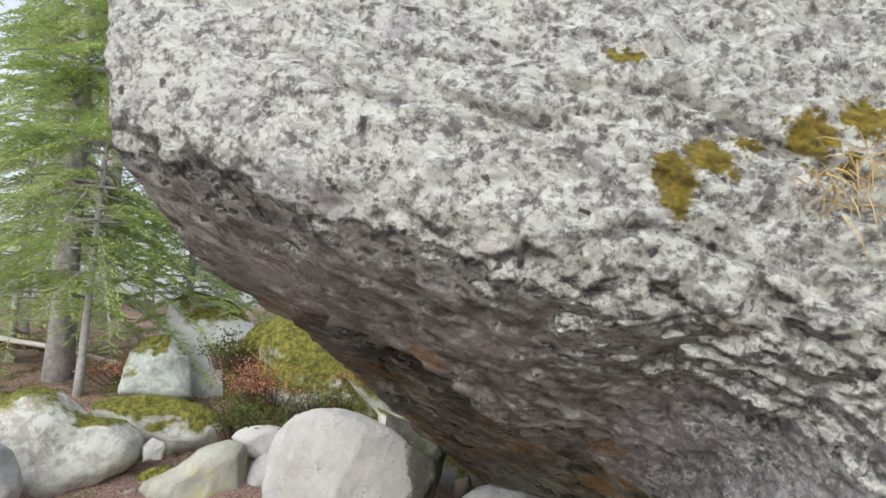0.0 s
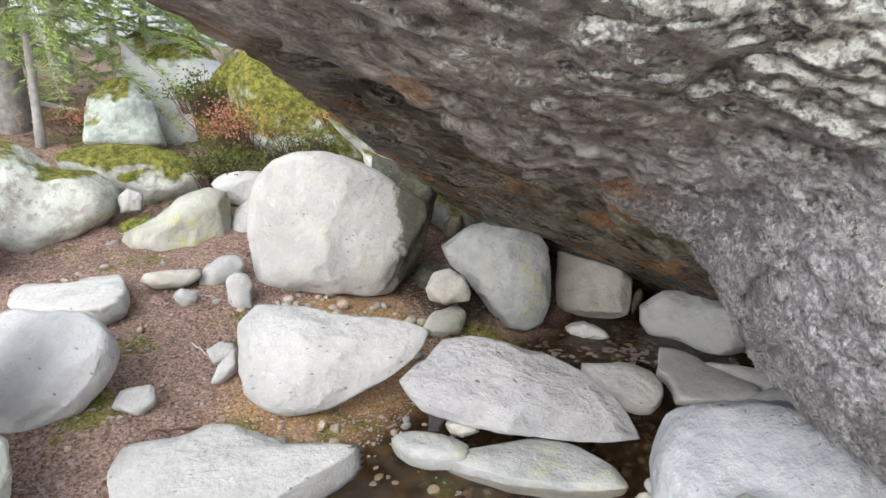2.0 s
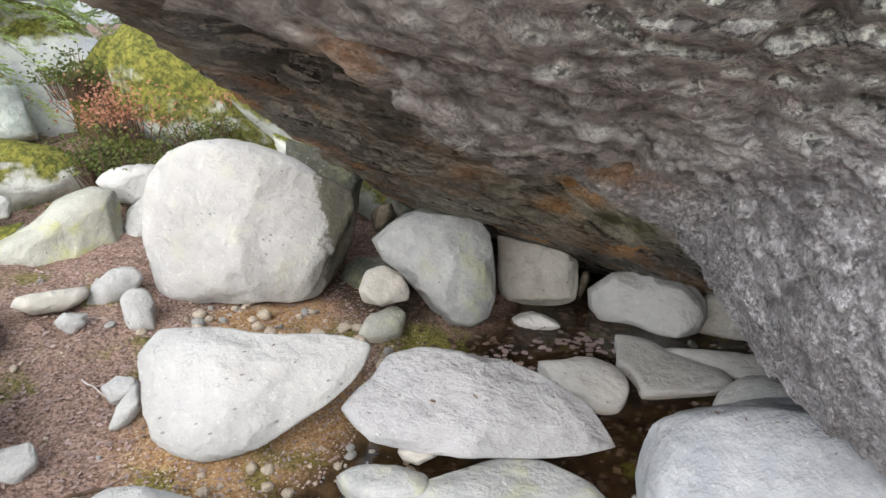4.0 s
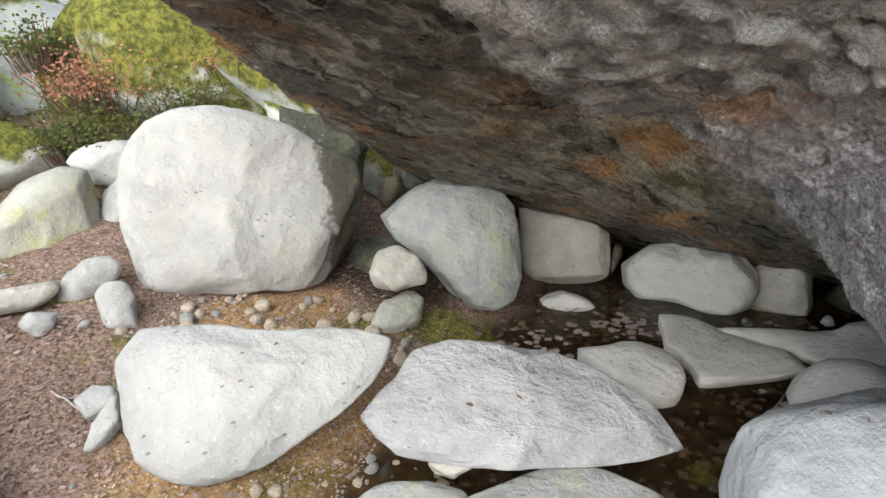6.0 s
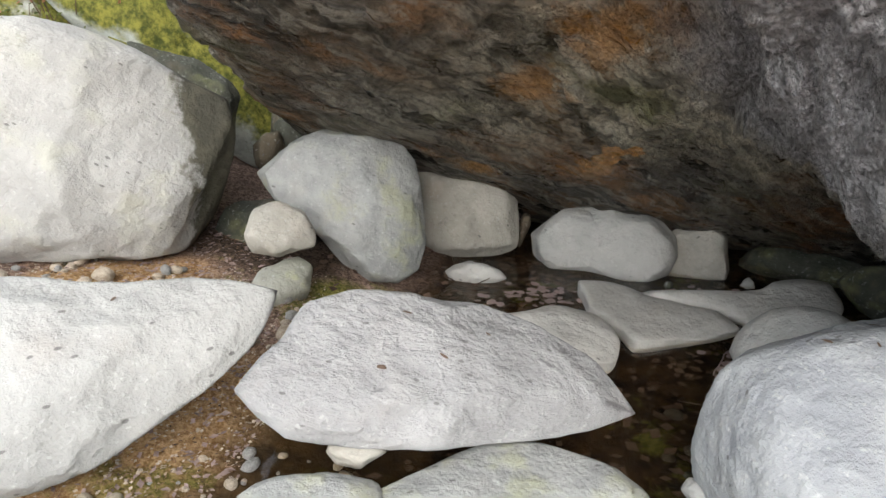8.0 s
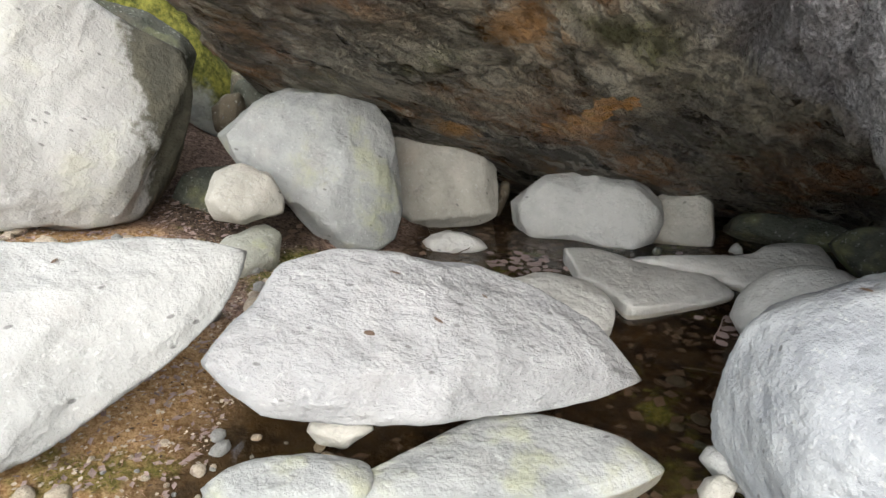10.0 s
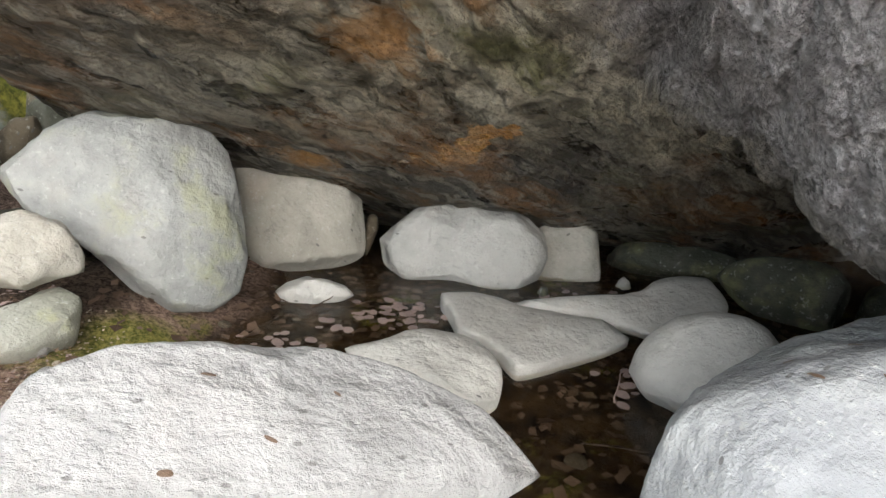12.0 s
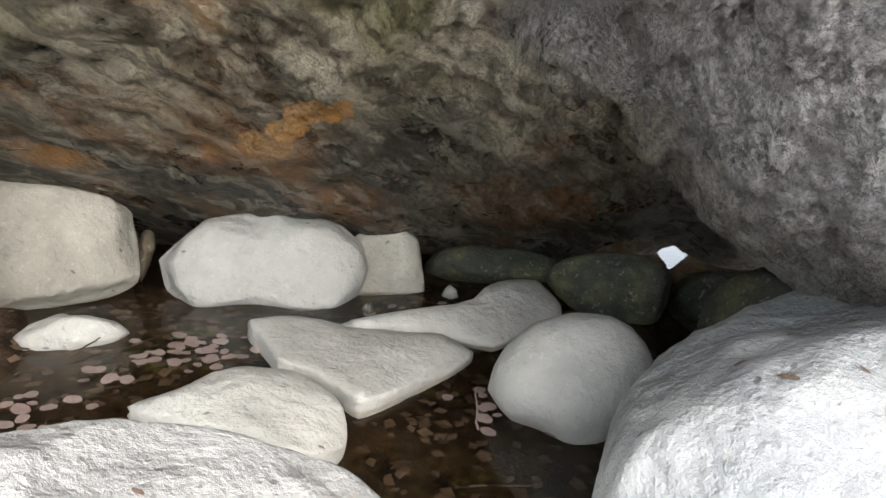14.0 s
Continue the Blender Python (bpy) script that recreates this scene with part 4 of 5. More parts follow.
stone("boulder", "moss-covered rock slope behind the overhang", VERY_MOSSY, (-0.872, 5.582, 1.098), 84.6, 8.1, -33.2,
      [1.282, 0.735, 0.511, 0.409, 0.357, 0.341, 0.355, 0.403, 0.501, 0.73, 0.923, 0.9, 0.796, 0.769, 0.517, 0.405, 0.356, 0.343, 0.358, 0.41, 0.527, 0.824], 0.25, 0.5, seed=111, rough=1.3)
# Three dark fillers added where the gaps behind the boulders are only shade.
stone("boulder", "added near-black rock for the shade behind the big pale boulder", DUSKY, (-0.243, 4.722, 0.718), 84.0, 0.9, 119.1,
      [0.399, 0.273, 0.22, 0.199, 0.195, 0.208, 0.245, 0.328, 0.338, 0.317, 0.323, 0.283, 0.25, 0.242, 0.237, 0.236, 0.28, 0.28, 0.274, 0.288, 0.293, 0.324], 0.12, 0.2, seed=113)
stone("stone", "added dark stone for the shade behind the upright grey stone", DUSKY, (0.298, 4.911, 0.54), 81.6, -6.9, 122.5,
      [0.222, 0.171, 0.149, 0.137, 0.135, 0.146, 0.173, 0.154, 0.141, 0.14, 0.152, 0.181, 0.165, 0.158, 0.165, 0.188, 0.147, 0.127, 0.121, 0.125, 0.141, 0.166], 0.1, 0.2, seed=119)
stone("stone", "added dark stone for the shade between the big boulders", DUSKY, (0.05, 4.42, 0.26), 15, 0, 30,
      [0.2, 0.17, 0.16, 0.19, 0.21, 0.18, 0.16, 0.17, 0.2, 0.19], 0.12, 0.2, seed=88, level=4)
# The next two stones take darker materials, the gap's shade put into their colour.
stone("stone", "pinkish stone darkened brown for the shade of the gap", WET, (0.131, 4.726, 0.554), 75.5, -4.7, 59.1,
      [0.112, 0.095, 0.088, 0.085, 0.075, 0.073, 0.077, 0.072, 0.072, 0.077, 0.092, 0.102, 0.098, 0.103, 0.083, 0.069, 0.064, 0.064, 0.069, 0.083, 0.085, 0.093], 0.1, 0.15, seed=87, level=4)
stone("stone", "stone in the gap behind the boulders, darkened for shade", DUSKY, (0.268, 4.761, 0.628), 76.7, -6.7, -100.3,
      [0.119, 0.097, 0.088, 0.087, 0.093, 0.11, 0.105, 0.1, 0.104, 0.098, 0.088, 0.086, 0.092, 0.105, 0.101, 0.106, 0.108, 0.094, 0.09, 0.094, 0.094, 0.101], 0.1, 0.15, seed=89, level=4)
stone("pebble", "little white cone-shaped pebble", WHITE, (2.183, 3.649, -0.006), 70.7, -54.9, 93.2,
      [0.043, 0.038, 0.036, 0.032, 0.03, 0.03, 0.033, 0.038, 0.033, 0.032, 0.034, 0.037, 0.035, 0.035, 0.039, 0.036, 0.031, 0.029, 0.029, 0.032, 0.032, 0.035], 0.03, 0.03, seed=91, level=3)
stone("pebble", "little dark grey pebble", DUSKY, (1.754, 3.679, 0.042), 69.1, -47.6, -27.2,
      [0.024, 0.02, 0.018, 0.018, 0.019, 0.022, 0.02, 0.019, 0.02, 0.021, 0.018, 0.018, 0.019, 0.022, 0.021, 0.019, 0.019, 0.02, 0.02, 0.019, 0.018, 0.02], 0.025, 0.025, seed=93, level=3)
# Near-black material carries the shade at the end of the hollow.
stone("boulder", "rock closing the hollow, coloured near-black for its shade", DUSKY, (2.849, 2.78, -0.038), 72.4, -78.1, 0.6,
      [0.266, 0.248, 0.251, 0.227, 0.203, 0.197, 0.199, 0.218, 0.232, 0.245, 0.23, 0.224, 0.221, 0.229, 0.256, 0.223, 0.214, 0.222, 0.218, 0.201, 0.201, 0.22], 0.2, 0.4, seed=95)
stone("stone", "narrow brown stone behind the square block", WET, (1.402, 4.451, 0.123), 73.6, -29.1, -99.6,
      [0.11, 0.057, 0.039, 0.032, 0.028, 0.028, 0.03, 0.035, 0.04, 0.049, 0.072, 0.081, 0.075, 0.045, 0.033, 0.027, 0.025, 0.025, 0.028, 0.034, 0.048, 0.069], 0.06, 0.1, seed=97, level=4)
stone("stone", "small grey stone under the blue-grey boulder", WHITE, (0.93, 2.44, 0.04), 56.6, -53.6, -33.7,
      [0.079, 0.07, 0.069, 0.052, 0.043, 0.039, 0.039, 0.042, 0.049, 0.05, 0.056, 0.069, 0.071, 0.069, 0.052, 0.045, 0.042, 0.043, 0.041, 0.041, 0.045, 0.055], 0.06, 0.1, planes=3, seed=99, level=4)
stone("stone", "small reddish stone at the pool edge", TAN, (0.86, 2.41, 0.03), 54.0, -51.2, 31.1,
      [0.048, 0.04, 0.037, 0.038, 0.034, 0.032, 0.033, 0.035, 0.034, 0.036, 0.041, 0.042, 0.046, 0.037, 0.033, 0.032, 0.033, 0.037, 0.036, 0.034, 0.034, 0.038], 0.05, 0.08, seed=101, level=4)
# A dim stone: the shade it lies in is put into its colour.
stone("stone", "long stone at the back of the hollow, darkened for shade", DUSKY, (2.591, 3.729, -0.024), 72.8, -58.5, 0.2,
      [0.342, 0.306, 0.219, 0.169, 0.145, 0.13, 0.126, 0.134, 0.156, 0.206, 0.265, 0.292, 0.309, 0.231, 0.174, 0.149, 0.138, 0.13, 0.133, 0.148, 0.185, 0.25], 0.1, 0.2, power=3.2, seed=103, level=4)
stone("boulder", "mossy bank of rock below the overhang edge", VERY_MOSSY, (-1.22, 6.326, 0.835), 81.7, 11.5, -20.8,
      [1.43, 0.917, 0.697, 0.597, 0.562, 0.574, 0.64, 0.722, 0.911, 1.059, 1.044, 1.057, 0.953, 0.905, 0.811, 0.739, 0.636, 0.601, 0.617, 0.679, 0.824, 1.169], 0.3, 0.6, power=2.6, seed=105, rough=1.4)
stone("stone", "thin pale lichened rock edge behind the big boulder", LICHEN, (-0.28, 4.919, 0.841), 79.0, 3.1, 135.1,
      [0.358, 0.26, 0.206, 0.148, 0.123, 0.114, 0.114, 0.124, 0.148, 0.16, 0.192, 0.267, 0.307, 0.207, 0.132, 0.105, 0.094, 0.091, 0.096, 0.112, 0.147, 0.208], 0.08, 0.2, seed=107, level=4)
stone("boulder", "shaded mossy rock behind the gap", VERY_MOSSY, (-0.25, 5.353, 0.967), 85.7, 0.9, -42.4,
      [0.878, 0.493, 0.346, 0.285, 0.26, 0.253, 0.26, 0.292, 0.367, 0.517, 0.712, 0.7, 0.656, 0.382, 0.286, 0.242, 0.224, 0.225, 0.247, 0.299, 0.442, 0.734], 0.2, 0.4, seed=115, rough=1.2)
# Added light blocker: closes the open right side below the swelling.
stone("boulder", "added dark rock that keeps side light out of the hollow", DUSKY, (2.422, 2.301, 0.13), 73.0, -88.4, -12.6,
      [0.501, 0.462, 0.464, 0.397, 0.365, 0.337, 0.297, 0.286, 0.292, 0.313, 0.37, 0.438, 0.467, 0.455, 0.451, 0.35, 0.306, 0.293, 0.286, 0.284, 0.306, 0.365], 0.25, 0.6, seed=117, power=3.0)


# ---- loose pebbles, gravel, needles and leaves ----
def pebble_mesh(seed, material):
    d, faces = ball(2)
    rng = random.Random(seed)
    p = d * np.array((1.0, rng.uniform(0.65, 0.95), rng.uniform(0.5, 0.75)))
    p = p * (1 + 0.22 * value_noise(d * 1.3 + seed, seed) + 0.08 * value_noise(d * 3.1 + seed, seed + 1))[:, None]
    return mesh_of("pebble", p, faces, material)


def height_at(x, y):
    return float(ground_height(np.array([x]), np.array([y]))[0])


def pebbles(count, x0, x1, y0, y1, small, large, meshes, label, seed):
    rng = random.Random(seed)
    for _ in range(count):
        x, y = rng.uniform(x0, x1), rng.uniform(y0, y1)
        size = small + (large - small) * rng.random() ** 2.5
        ob = new("pebble", rng.choice(meshes))
        ob.matrix_world = pose(x, y, height_at(x, y) + size * 0.25, rng.uniform(-20, 20), rng.uniform(-20, 20), rng.uniform(0, 360)) @ Matrix.Diagonal((size, size, size, 1))
        tagged(ob, label, "pebble", label.split(" in ")[-1] + " pebbles")


PALE_PEBBLES = [pebble_mesh(k, (GRAVEL, WHITE, GRAVEL)[k % 3]) for k in range(6)]
POOL_PEBBLES = [pebble_mesh(k + 20, (WET, DUSKY, WET)[k % 3]) for k in range(4)]
pebbles(70, -0.95, 0.15, 3.52, 4.05, 0.01, 0.045, PALE_PEBBLES, "small pale pebble in the sandy strip", 4)
pebbles(85, -0.7, 0.12, 2.55, 3.05, 0.007, 0.03, PALE_PEBBLES, "small cream pebble in orange sand", 5)
pebbles(60, -2.2, -0.8, 2.3, 4.1, 0.006, 0.028, PALE_PEBBLES, "small pale pebble in needle litter", 6)
pebbles(16, 0.9, 1.9, 2.3, 3.2, 0.02, 0.06, POOL_PEBBLES, "dark rounded stone in the pool bed", 7)
pebbles(25, 0.6, 1.9, 3.5, 4.3, 0.012, 0.03, POOL_PEBBLES, "brown pebble in the shallow pool", 8)


def scatter(name, label, category, count, area, size, material, seed, lift=0.004, thin=0.05, dry=True):
    """Many small strips lying on the ground, joined as one stuff."""
    rng = np.random.default_rng(seed)
    x0, x1, y0, y1 = area
    x, y = rng.uniform(x0, x1, count), rng.uniform(y0, y1, count)
    z = ground_height(x, y)
    if dry:
        keep = z > 0.015
        x, y, z = x[keep], y[keep], z[keep]
    n = len(x)
    a = rng.uniform(0, 2 * math.pi, n)
    tip = rng.uniform(-0.25, 0.25, n)
    long_ = size * rng.uniform(0.5, 1.2, n)
    wide = long_ * thin
    along = np.stack([np.cos(a), np.sin(a), tip], 1) * long_[:, None] / 2
    across = np.stack([-np.sin(a), np.cos(a), rng.uniform(-0.4, 0.4, n)], 1) * wide[:, None] / 2
    c = np.stack([x, y, z + lift + np.abs(tip) * long_ / 2 + rng.uniform(0, 0.006, n)], 1)
    v = np.stack([c - along, c - along * 0.1 + across + np.array((0, 0, 0.15)) * wide[:, None], c + along, c - along * 0.1 - across], 1).reshape(-1, 3)
    f = np.arange(4 * n).reshape(-1, 4)
    return tagged(new(name, mesh_of(name, v, f, material, False)), label, category, kind="stuff")


LITTER_AREA = (-2.7, 0.15, 2.1, 4.5)
scatter("needle_litter", "dry brown fallen spruce needles", "needles", 26000, LITTER_AREA, 0.022, NEEDLE_BROWN, 1, thin=0.09)
scatter("leaf_litter", "crumbled dry leaf scraps on the ground", "leaf litter", 6500, LITTER_AREA, 0.03, LEAF, 2, thin=0.5)
scatter("bark_litter", "dark bark crumbs among the needles", "bark scraps", 3000, LITTER_AREA, 0.016, DARKWOOD, 3, thin=0.5)
scatter("grit", "fine pale gravel grains in the sand", "gravel", 3800, (-1.0, 0.3, 2.5, 4.05), 0.012, GRAVEL, 9, thin=0.8)
scatter("drowned_leaves", "brown leaves lying in shallow water", "leaf litter", 420, (0.3, 2.3, 2.2, 4.4), 0.045, BROWN_LEAF, 15, lift=0.012, thin=0.7, dry=False)
scatter("sunken_leaves", "dark leaves sunk on the pool bed", "leaf litter", 1400, (0.1, 2.6, 2.1, 4.5), 0.05, DARKWOOD, 10, lift=0.006, thin=0.7, dry=False)


def leaf_mesh(seed, material=LEAF):
    rng = random.Random(seed)
    n = 12
    curl = rng.uniform(-0.25, 0.25)
    rim = []
    for k in range(n):
        a = 2 * math.pi * k / n
        r = 0.5 * (1 + 0.16 * math.cos(a)) * (1 + rng.uniform(-0.07, 0.07))
        x, y = r * math.cos(a), 0.85 * r * math.sin(a)
        rim.append((x, y, curl * (x * x + 0.6 * y * y) + rng.uniform(-0.02, 0.02)))
    stem = [(-0.45, 0.02, 0.0), (-0.45, -0.02, 0.0), (-0.95, 0.0, 0.04)]
    v = [(0, 0, 0.02)] + rim + stem
    f = [(0, 1 + k, 1 + (k + 1) % n) for k in range(n)] + [(n + 1, n + 2, n + 3)]
    return mesh_of("leaf", v, f, material, False)


LEAVES = [leaf_mesh(k) for k in range(5)]


def leaves():
    rng = random.Random(12)
    for x, y, count, spread in ((1.15, 3.86, 26, 0.1), (1.24, 3.8, 18, 0.07), (0.98, 3.85, 10, 0.1), (0.72, 3.85, 12, 0.1), (0.8, 3.62, 8, 0.07),
                                (1.52, 3.03, 12, 0.08), (1.58, 2.92, 9, 0.07), (1.72, 3.0, 6, 0.06), (1.9, 3.7, 5, 0.08), (0.55, 3.7, 10, 0.1), (0.4, 3.5, 6, 0.06)):
        for _ in range(count):
            size = rng.uniform(0.025, 0.05)
            ob = new("leaf", rng.choice(LEAVES))
            ob.matrix_world = pose(x + rng.gauss(0, spread), y + rng.gauss(0, spread * 0.6), rng.uniform(0.003, 0.012), rng.uniform(-9, 9), rng.uniform(-9, 9),
                                   rng.uniform(0, 360)) @ Matrix.Diagonal((size, size, size, 1))
            tagged(ob, "pinkish brown fallen leaf floating on the pool", "leaf", "leaves on the pool")


leaves()


def scraps(stone_ob, places, size, seed):
    """Dark leaf scraps lying on a stone."""
    rng = random.Random(seed)
    v = np.empty(len(stone_ob.data.vertices) * 3)
    stone_ob.data.vertices.foreach_get("co", v)
    m = np.array(stone_ob.matrix_world)
    w = v.reshape(-1, 3) @ m[:3, :3].T + m[:3, 3]
    for x, y in places:
        close = np.hypot(w[:, 0] - x, w[:, 1] - y) < 0.03
        patch = w[close]
        patch = patch[patch[:, 2] > patch[:, 2].max() - 0.05]
        slope = np.linalg.lstsq(np.c_[patch[:, :2], np.ones(len(patch))], patch[:, 2], rcond=None)[0]
        up = Vector((-slope[0], -slope[1], 1)).normalized()
        at = Vector((x, y, float(slope @ np.array((x, y, 1))) + 0.004))
        long_ = size * rng.uniform(0.6, 1.3)
        ob = new("leaf_scrap", SCRAPS[rng.randrange(len(SCRAPS))])
        ob.matrix_world = Matrix.Translation(at) @ up.to_track_quat('Z', 'Y').to_matrix().to_4x4() @ pose(0, 0, 0, 0, 0, rng.uniform(0, 360)) @ Matrix.Diagonal((long_, long_ * rng.uniform(0.3, 0.6), long_, 1))
        tagged(ob, "dark withered leaf scrap lying on pale granite", "leaf scrap", "leaf scraps on the stones")


SCRAPS = [leaf_mesh(k, BROWN_LEAF) for k in (31, 32, 33)]
scraps(PITTED_SLAB, ((0.376, 3.033), (0.37, 2.84), (0.2, 2.83), (0.52, 2.9), (0.3, 2.95)), 0.028, 1)
scraps(LILAC_BOULDER, ((1.078, 2.336), (1.134, 2.259), (1.2, 2.2), (1.12, 2.4), (1.32, 2.26), (1.42, 2.34), (1.25, 2.36)), 0.022, 2)
scraps(WEDGE_SLAB, ((-0.42, 3.1), (-0.75, 3.16), (-0.3, 3.18)), 0.022, 3)


def rod(points, radii, sides=7):
    """Vertices and faces of a tapering bent rod."""
    v, f = [], []
    for k, (p, r) in enumerate(zip(points, radii)):
        p = Vector(p)
        way = (Vector(points[min(k + 1, len(points) - 1)]) - Vector(points[max(k - 1, 0)])).normalized()
        side = way.orthogonal().normalized()
        other = way.cross(side)
        for s in range(sides):
            a = 2 * math.pi * s / sides
            v.append(tuple(p + (side * math.cos(a) + other * math.sin(a)) * r))
        if k:
            o = (k - 1) * sides
            f += [(o + s, o + (s + 1) % sides, o + sides + (s + 1) % sides, o + sides + s) for s in range(sides)]
    f += [tuple(range(sides))[::-1], tuple(range(len(v) - sides, len(v)))]
    return v, f


def twig(a, b, r, label, material=DARKWOOD, name="twig", seed=0):
    rng = random.Random(seed)
    a, b = Vector(a), Vector(b)
    pts = [a.lerp(b, k / 6) + Vector((rng.gauss(0, 1), rng.gauss(0, 1), rng.gauss(0, 0.5))) * r * 0.8 for k in range(7)]
    v, f = rod(pts, [r * (1 - 0.07 * k) for k in range(7)])
    return tagged(new(name, mesh_of(name, v, f, material)), label, name.replace("_", " "))


twig((0.93, 4.02, 0.012), (1.06, 4.06, 0.03), 0.003, "thin brown twig lying in the pool", seed=1)
twig((1.42, 3.0, 0.006), (1.6, 3.12, 0.012), 0.003, "thin reddish twig floating on the pool", LEAF, seed=2)
twig((1.2, 2.9, 0.006), (1.32, 2.78, 0.012), 0.003, "thin dark twig floating on the pool", seed=3)
twig((-1.5, 3.75, height_at(-1.5, 3.75) + 0.01), (-1.15, 3.72, height_at(-1.15, 3.72) + 0.015), 0.003, "dry pale twig on the needle litter", DEADWOOD, seed=4)
twig((-1.25, 3.3, height_at(-1.25, 3.3) + 0.01), (-1.1, 3.2, height_at(-1.1, 3.2) + 0.012), 0.003, "dry pale twig on the needle litter", DEADWOOD, seed=5)
twig((-1.0, 2.72, height_at(-1.0, 2.72) + 0.04), (-1.2, 2.6, height_at(-1.2, 2.6) + 0.05), 0.008, "dark stick on the flat slab", seed=6)


# ---- dry grass on the boulder's shoulder ----
def grass_tuft(x, z, seed, blades=38):
    y = np.linspace(0.5, 2.2, 340)
    inside = boulder_field(np.stack([np.full(340, x), y, np.full(340, z)], 1)) < 0
    root = Vector((x, float(y[np.argmax(inside)]) + 0.015, z))
    rng = random.Random(seed)
    v, f = [], []
    for _ in range(blades):
        base = root + Vector((rng.gauss(0, 0.05), rng.gauss(0, 0.012), rng.gauss(0, 0.025)))
        way = Vector((rng.gauss(-0.2, 0.7), -rng.uniform(0.1, 0.6), rng.gauss(-0.1, 0.6))).normalized()
        long_, wide = rng.uniform(0.04, 0.13), 0.0018
        side = way.cross(Vector((0, 1, 0.3))).normalized() * wide
        drop = Vector((0, -0.01, -1)) * long_ * rng.uniform(0.1, 0.5)
        mid, tip = base + way * long_ * 0.55, base + way * long_ + drop
        n = len(v)
        v += [tuple(base - side), tuple(base + side), tuple(mid + side * 0.8), tuple(mid - side * 0.8), tuple(tip)]
        f += [(n, n + 1, n + 2, n + 3), (n + 3, n + 2, n + 4)]
    return tagged(new("grass_tuft", mesh_of("grass_tuft", v, f, GRASS, False)), "dry orange grass tuft on the boulder's mossy shoulder", "grass", kind="stuff")


grass_tuft(0.86, 2.16, 3)
grass_tuft(0.95, 2.2, 4)
grass_tuft(0.9, 2.1, 5, 24)


# ---- woods behind ----
def part(name, verts, faces, material, parent, label="", smooth=False):
    ob = new(name, mesh_of(name, verts, faces, material, smooth))
    ob.parent = parent
    if label:
        ob["label"] = label
    return ob


def spruce(seed, height, bare, spread, trunk_radius, label, dense=1.0, gap=0.23):
    """A spruce with a tapered trunk, drooping limbs and feathery twigs."""
    rng = random.Random(seed)
    tree = tagged(new("spruce_tree"), label, "tree", "spruces of the wood")
    lean = (rng.uniform(-0.02, 0.02), rng.uniform(-0.02, 0.02))
    pts = [(lean[0] * z, lean[1] * z, z) for z in np.linspace(-0.15, height, 12)]
    v, f = rod(pts, [trunk_radius * (1.25 if k == 0 else 1 - 0.078 * k) for k in range(12)], 12)
    part("trunk", v, f, BARK, tree, smooth=True)
    v, f, lv, lf = [], [], [], []
    z = bare
    while z < height - 0.3:
        share = 1 - (z - bare) / (height - bare)
        for _ in range(rng.randint(4, 6)):
            a = rng.uniform(0, 2 * math.pi)
            out = Vector((math.cos(a), math.sin(a), 0))
            side = Vector((-math.sin(a), math.cos(a), 0))
            long_ = spread * (0.35 + 0.65 * share) * rng.uniform(0.6, 1.15)
            rise, droop = rng.uniform(-0.1, 0.35), rng.uniform(0.25, 0.7)
            start = Vector((lean[0] * z, lean[1] * z, z + rng.uniform(-0.1, 0.1)))

            def along(s):
                return start + out * long_ * s + Vector((0, 0, 1)) * long_ * (rise * s - droop * s * s)

            bv, bf = rod([along(s) for s in (0, 0.3, 0.6, 1.0)], [0.014, 0.01, 0.006, 0.002], 4)
            o = len(lv)
            lv += bv
            lf += [tuple(i + o for i in q) for q in bf]
            count = int((12 + 16 * long_) * dense)
            for k in range(count):
                s = 0.22 + 0.78 * (k + rng.random()) / count
                p = along(s)
                hand = -1 if k % 2 else 1
                way = (out * rng.uniform(0.3, 0.8) + side * hand * rng.uniform(0.5, 1.0) + Vector((0, 0, -rng.uniform(0.0, 0.55)))).normalized()
                span = (0.12 + 0.22 * (1 - s)) * rng.uniform(0.7, 1.4)
                flat = way.cross(Vector((0, 0, 1))).normalized()
                for j in range(7):
                    q = p + way * span * (j + rng.random()) / 11 + Vector((0, 0, -0.1)) * span * (j / 11) ** 2
                    tip = q + (way * rng.uniform(0.3, 1.0) + flat * (-1 if j % 2 else 1) * rng.uniform(0.3, 0.9) + Vector((0, 0, rng.uniform(-0.5, 0.5)))) * 0.045
                    w = way * 0.011 + Vector((0, 0, 0.006))
                    n = len(v)
                    v += [tuple(q - w), tuple(q + w), tuple(tip)]
                    f.append((n, n + 1, n + 2))
        z += rng.uniform(0.7, 1.3) * gap
    part("brushwood", lv, lf, BARK, tree)
    part("crown", v, f, NEEDLES, tree, "drooping light green needle sprays")
    return tree


def plant(tree, x, y, turn, scale=1.0, sink=0.0):
    tree.matrix_world = pose(x, y, height_at(x, y) - sink, 0, 0, turn) @ Matrix.Diagonal((scale, scale, scale, 1))


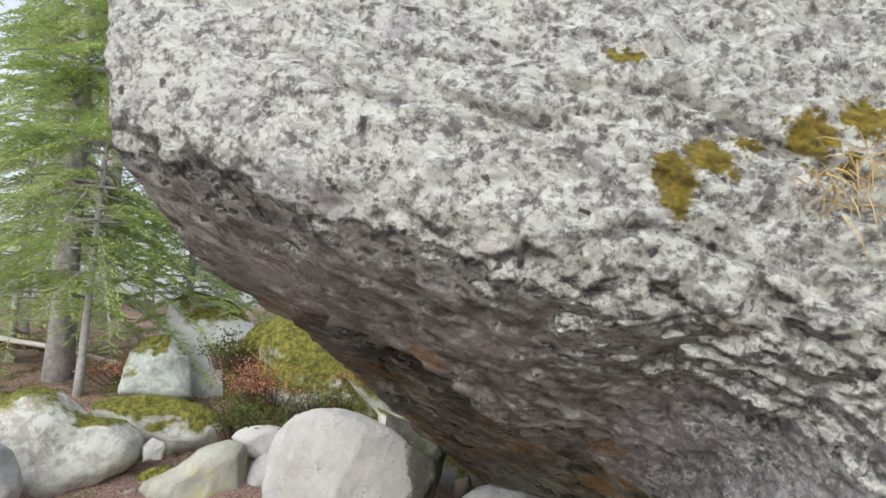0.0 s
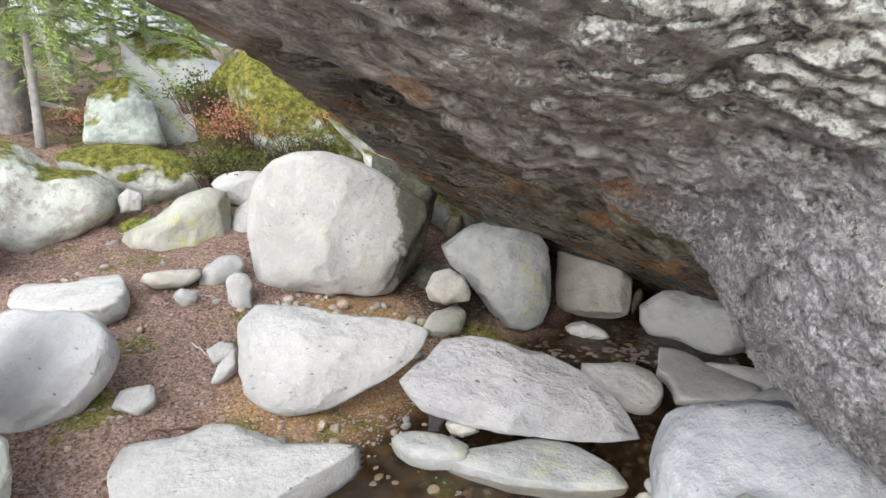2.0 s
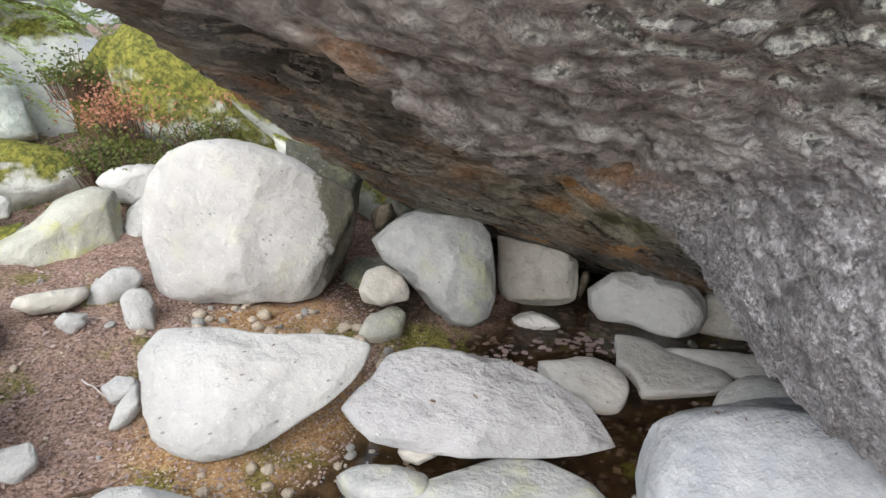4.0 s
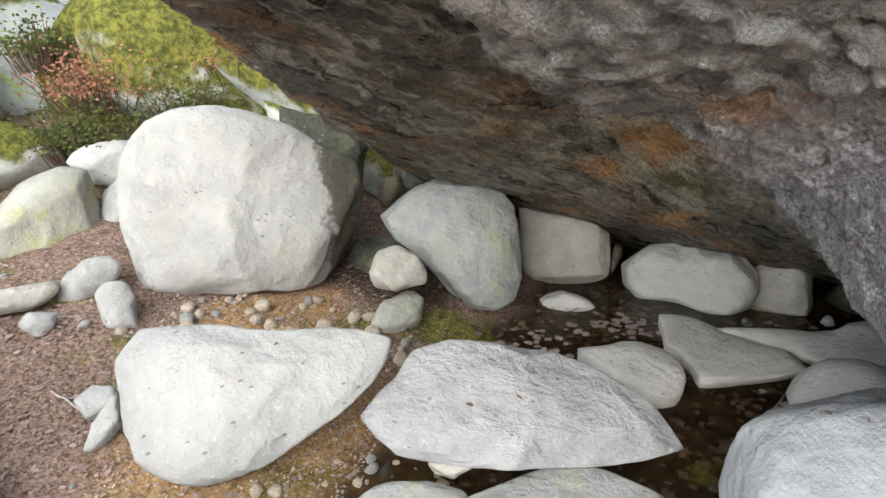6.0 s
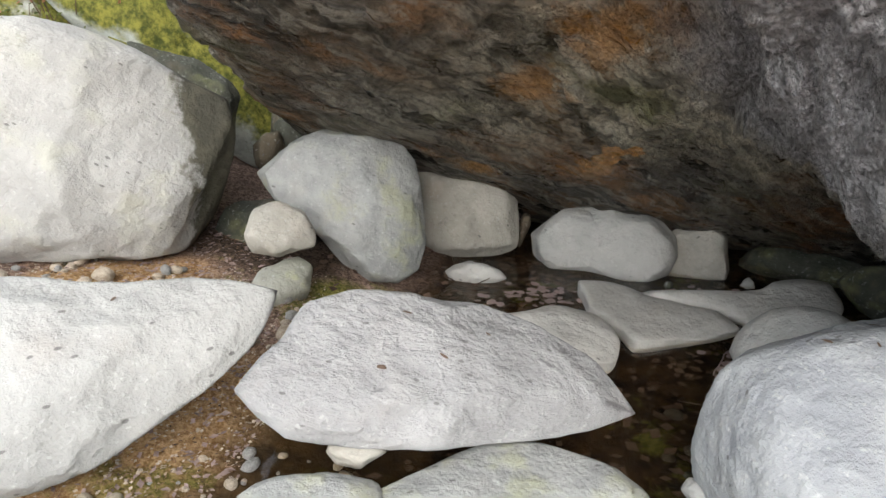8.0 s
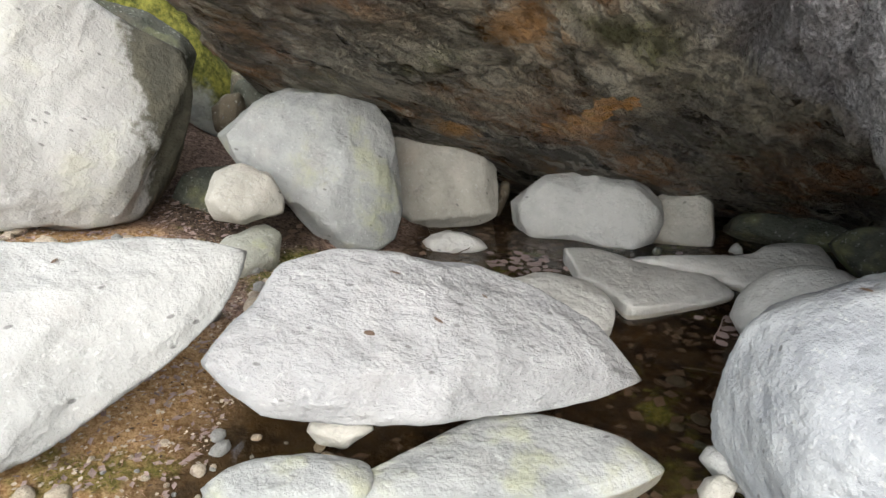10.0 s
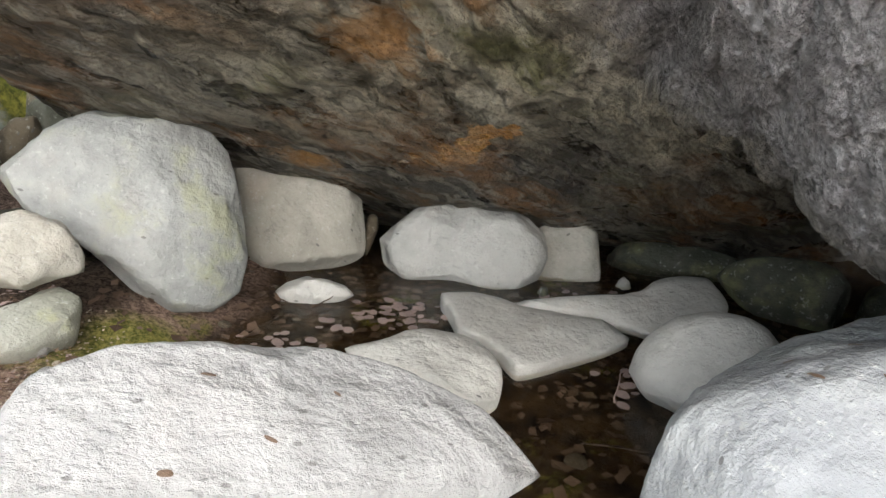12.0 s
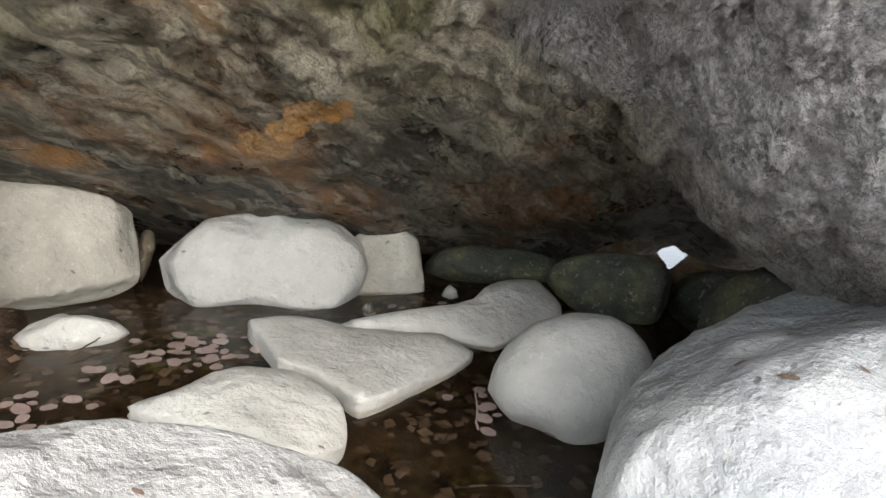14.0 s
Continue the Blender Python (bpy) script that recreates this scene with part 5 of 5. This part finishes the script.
def woods():
    near = spruce(1, 9.0, 0.7, 1.6, 0.12, "grey-barked spruce with drooping light green branches", 1.5, 0.14)
    plant(near, -3.75, 6.2, 20)
    young = spruce(2, 5.0, 0.35, 1.25, 0.05, "young light green spruce with low sprays", 1.2)
    plant(young, -2.75, 6.75, 80)
    front = spruce(4, 4.6, 1.1, 1.25, 0.04, "slim light green spruce with hanging sprays", 1.6, 0.13)
    plant(front, -3.3, 5.75, 140)
    tall = spruce(3, 13.0, 3.5, 1.5, 0.14, "tall thin-trunked spruce of the wood")
    plant(tall, -5.6, 10.5, 10)
    rng = random.Random(21)
    for x, y, s in ((-4.7, 6.9, 0.85), (-2.0, 8.2, 1.1), (-5.9, 9.0, 1.1)):
        copy_thing(young, pose(x, y, height_at(x, y), 0, 0, rng.uniform(0, 360)) @ Matrix.Diagonal((s, s, s, 1)))
    for k in range(7):
        x, y = rng.uniform(-19, 1.0), rng.uniform(12, 26)
        s = rng.uniform(0.8, 1.25)
        copy_thing(tall if k % 3 else near, pose(x, y, height_at(x, y), 0, 0, rng.uniform(0, 360)) @ Matrix.Diagonal((s, s, s, 1)))


woods()

twig((-5.6, 6.75, 1.52), (-3.2, 6.35, 1.2), 0.035, "bleached fallen pole lying on the forest floor", DEADWOOD, "fallen_log", 8)
twig((-6.2, 6.9, 1.36), (-3.9, 6.75, 1.3), 0.09, "dark rotting fallen log on the forest floor", DARKWOOD, "fallen_log", 9)


def shrub(place, reach, count, size, material, seed, label, flat=0.5):
    """A low shrub: thin stems, each carrying small leaves."""
    rng = random.Random(seed)
    bush = tagged(new("shrub"), label, "shrub")
    bush.location = place
    v, f, sv, sf = [], [], [], []
    for _ in range(count):
        p = Vector((rng.gauss(0, 0.45), rng.gauss(0, 0.45), abs(rng.gauss(0, flat)))) * reach
        foot = Vector((p.x * 0.6, p.y * 0.6, -0.12))
        if rng.random() < 0.14:
            bv, bf = rod([foot, foot.lerp(p, 0.6) + Vector((0, 0, 0.02)), p], [0.004, 0.003, 0.0015], 4)
            o = len(sv)
            sv += bv
            sf += [tuple(i + o for i in q) for q in bf]
        a = Vector((rng.gauss(0, 1), rng.gauss(0, 1), rng.gauss(0, 0.6))).normalized() * size * rng.uniform(0.6, 1.3)
        b = a.orthogonal().normalized() * size * 0.32
        n = len(v)
        v += [tuple(p), tuple(p + a * 0.5 + b), tuple(p + a), tuple(p + a * 0.5 - b)]
        f.append((n, n + 1, n + 2, n + 3))
    tagged(part("twigwork", sv, sf, DARKWOOD, bush), kind="stuff")
    tagged(part("foliage", v, f, material, bush), kind="stuff")
    return bush


shrub((-1.5, 5.55, 1.12), 0.4, 2300, 0.028, RED_LEAF, 1, "autumn red bilberry shrub on the mossy bank", 0.3)
shrub((-1.15, 5.6, 1.05), 0.3, 1200, 0.026, RED_LEAF, 2, "fading red bilberry shrub below the overhang edge", 0.3)
shrub((-1.65, 5.3, 0.85), 0.34, 1700, 0.028, GREEN_LEAF, 3, "dark green low shrub at the bank's foot", 0.3)
shrub((-1.25, 5.3, 0.8), 0.28, 1100, 0.026, GREEN_LEAF, 4, "dark green low shrub behind the big boulder", 0.3)
shrub((-2.0, 5.95, 1.35), 0.3, 900, 0.03, GREEN_LEAF, 5, "yellow-green low shrub on the rock face", 0.3)
shrub((-0.75, 5.5, 1.25), 0.3, 900, 0.026, RED_LEAF, 7, "pinkish bilberry shrub high on the mossy slope", 0.25)
shrub((-1.0, 5.35, 1.0), 0.3, 1000, 0.026, GREEN_LEAF, 8, "green bilberry shrub on the mossy slope", 0.3)
shrub((-2.9, 6.2, 1.15), 0.5, 1500, 0.03, RED_LEAF, 6, "rusty dry shrub beside the spruce", 0.12)
scatter("forest_moss", "yellow-green moss and grass on the forest floor", "moss", 9000, (-7.5, -1.0, 4.9, 9.0), 0.06, GREEN_LEAF, 14, lift=0.01, thin=0.35)
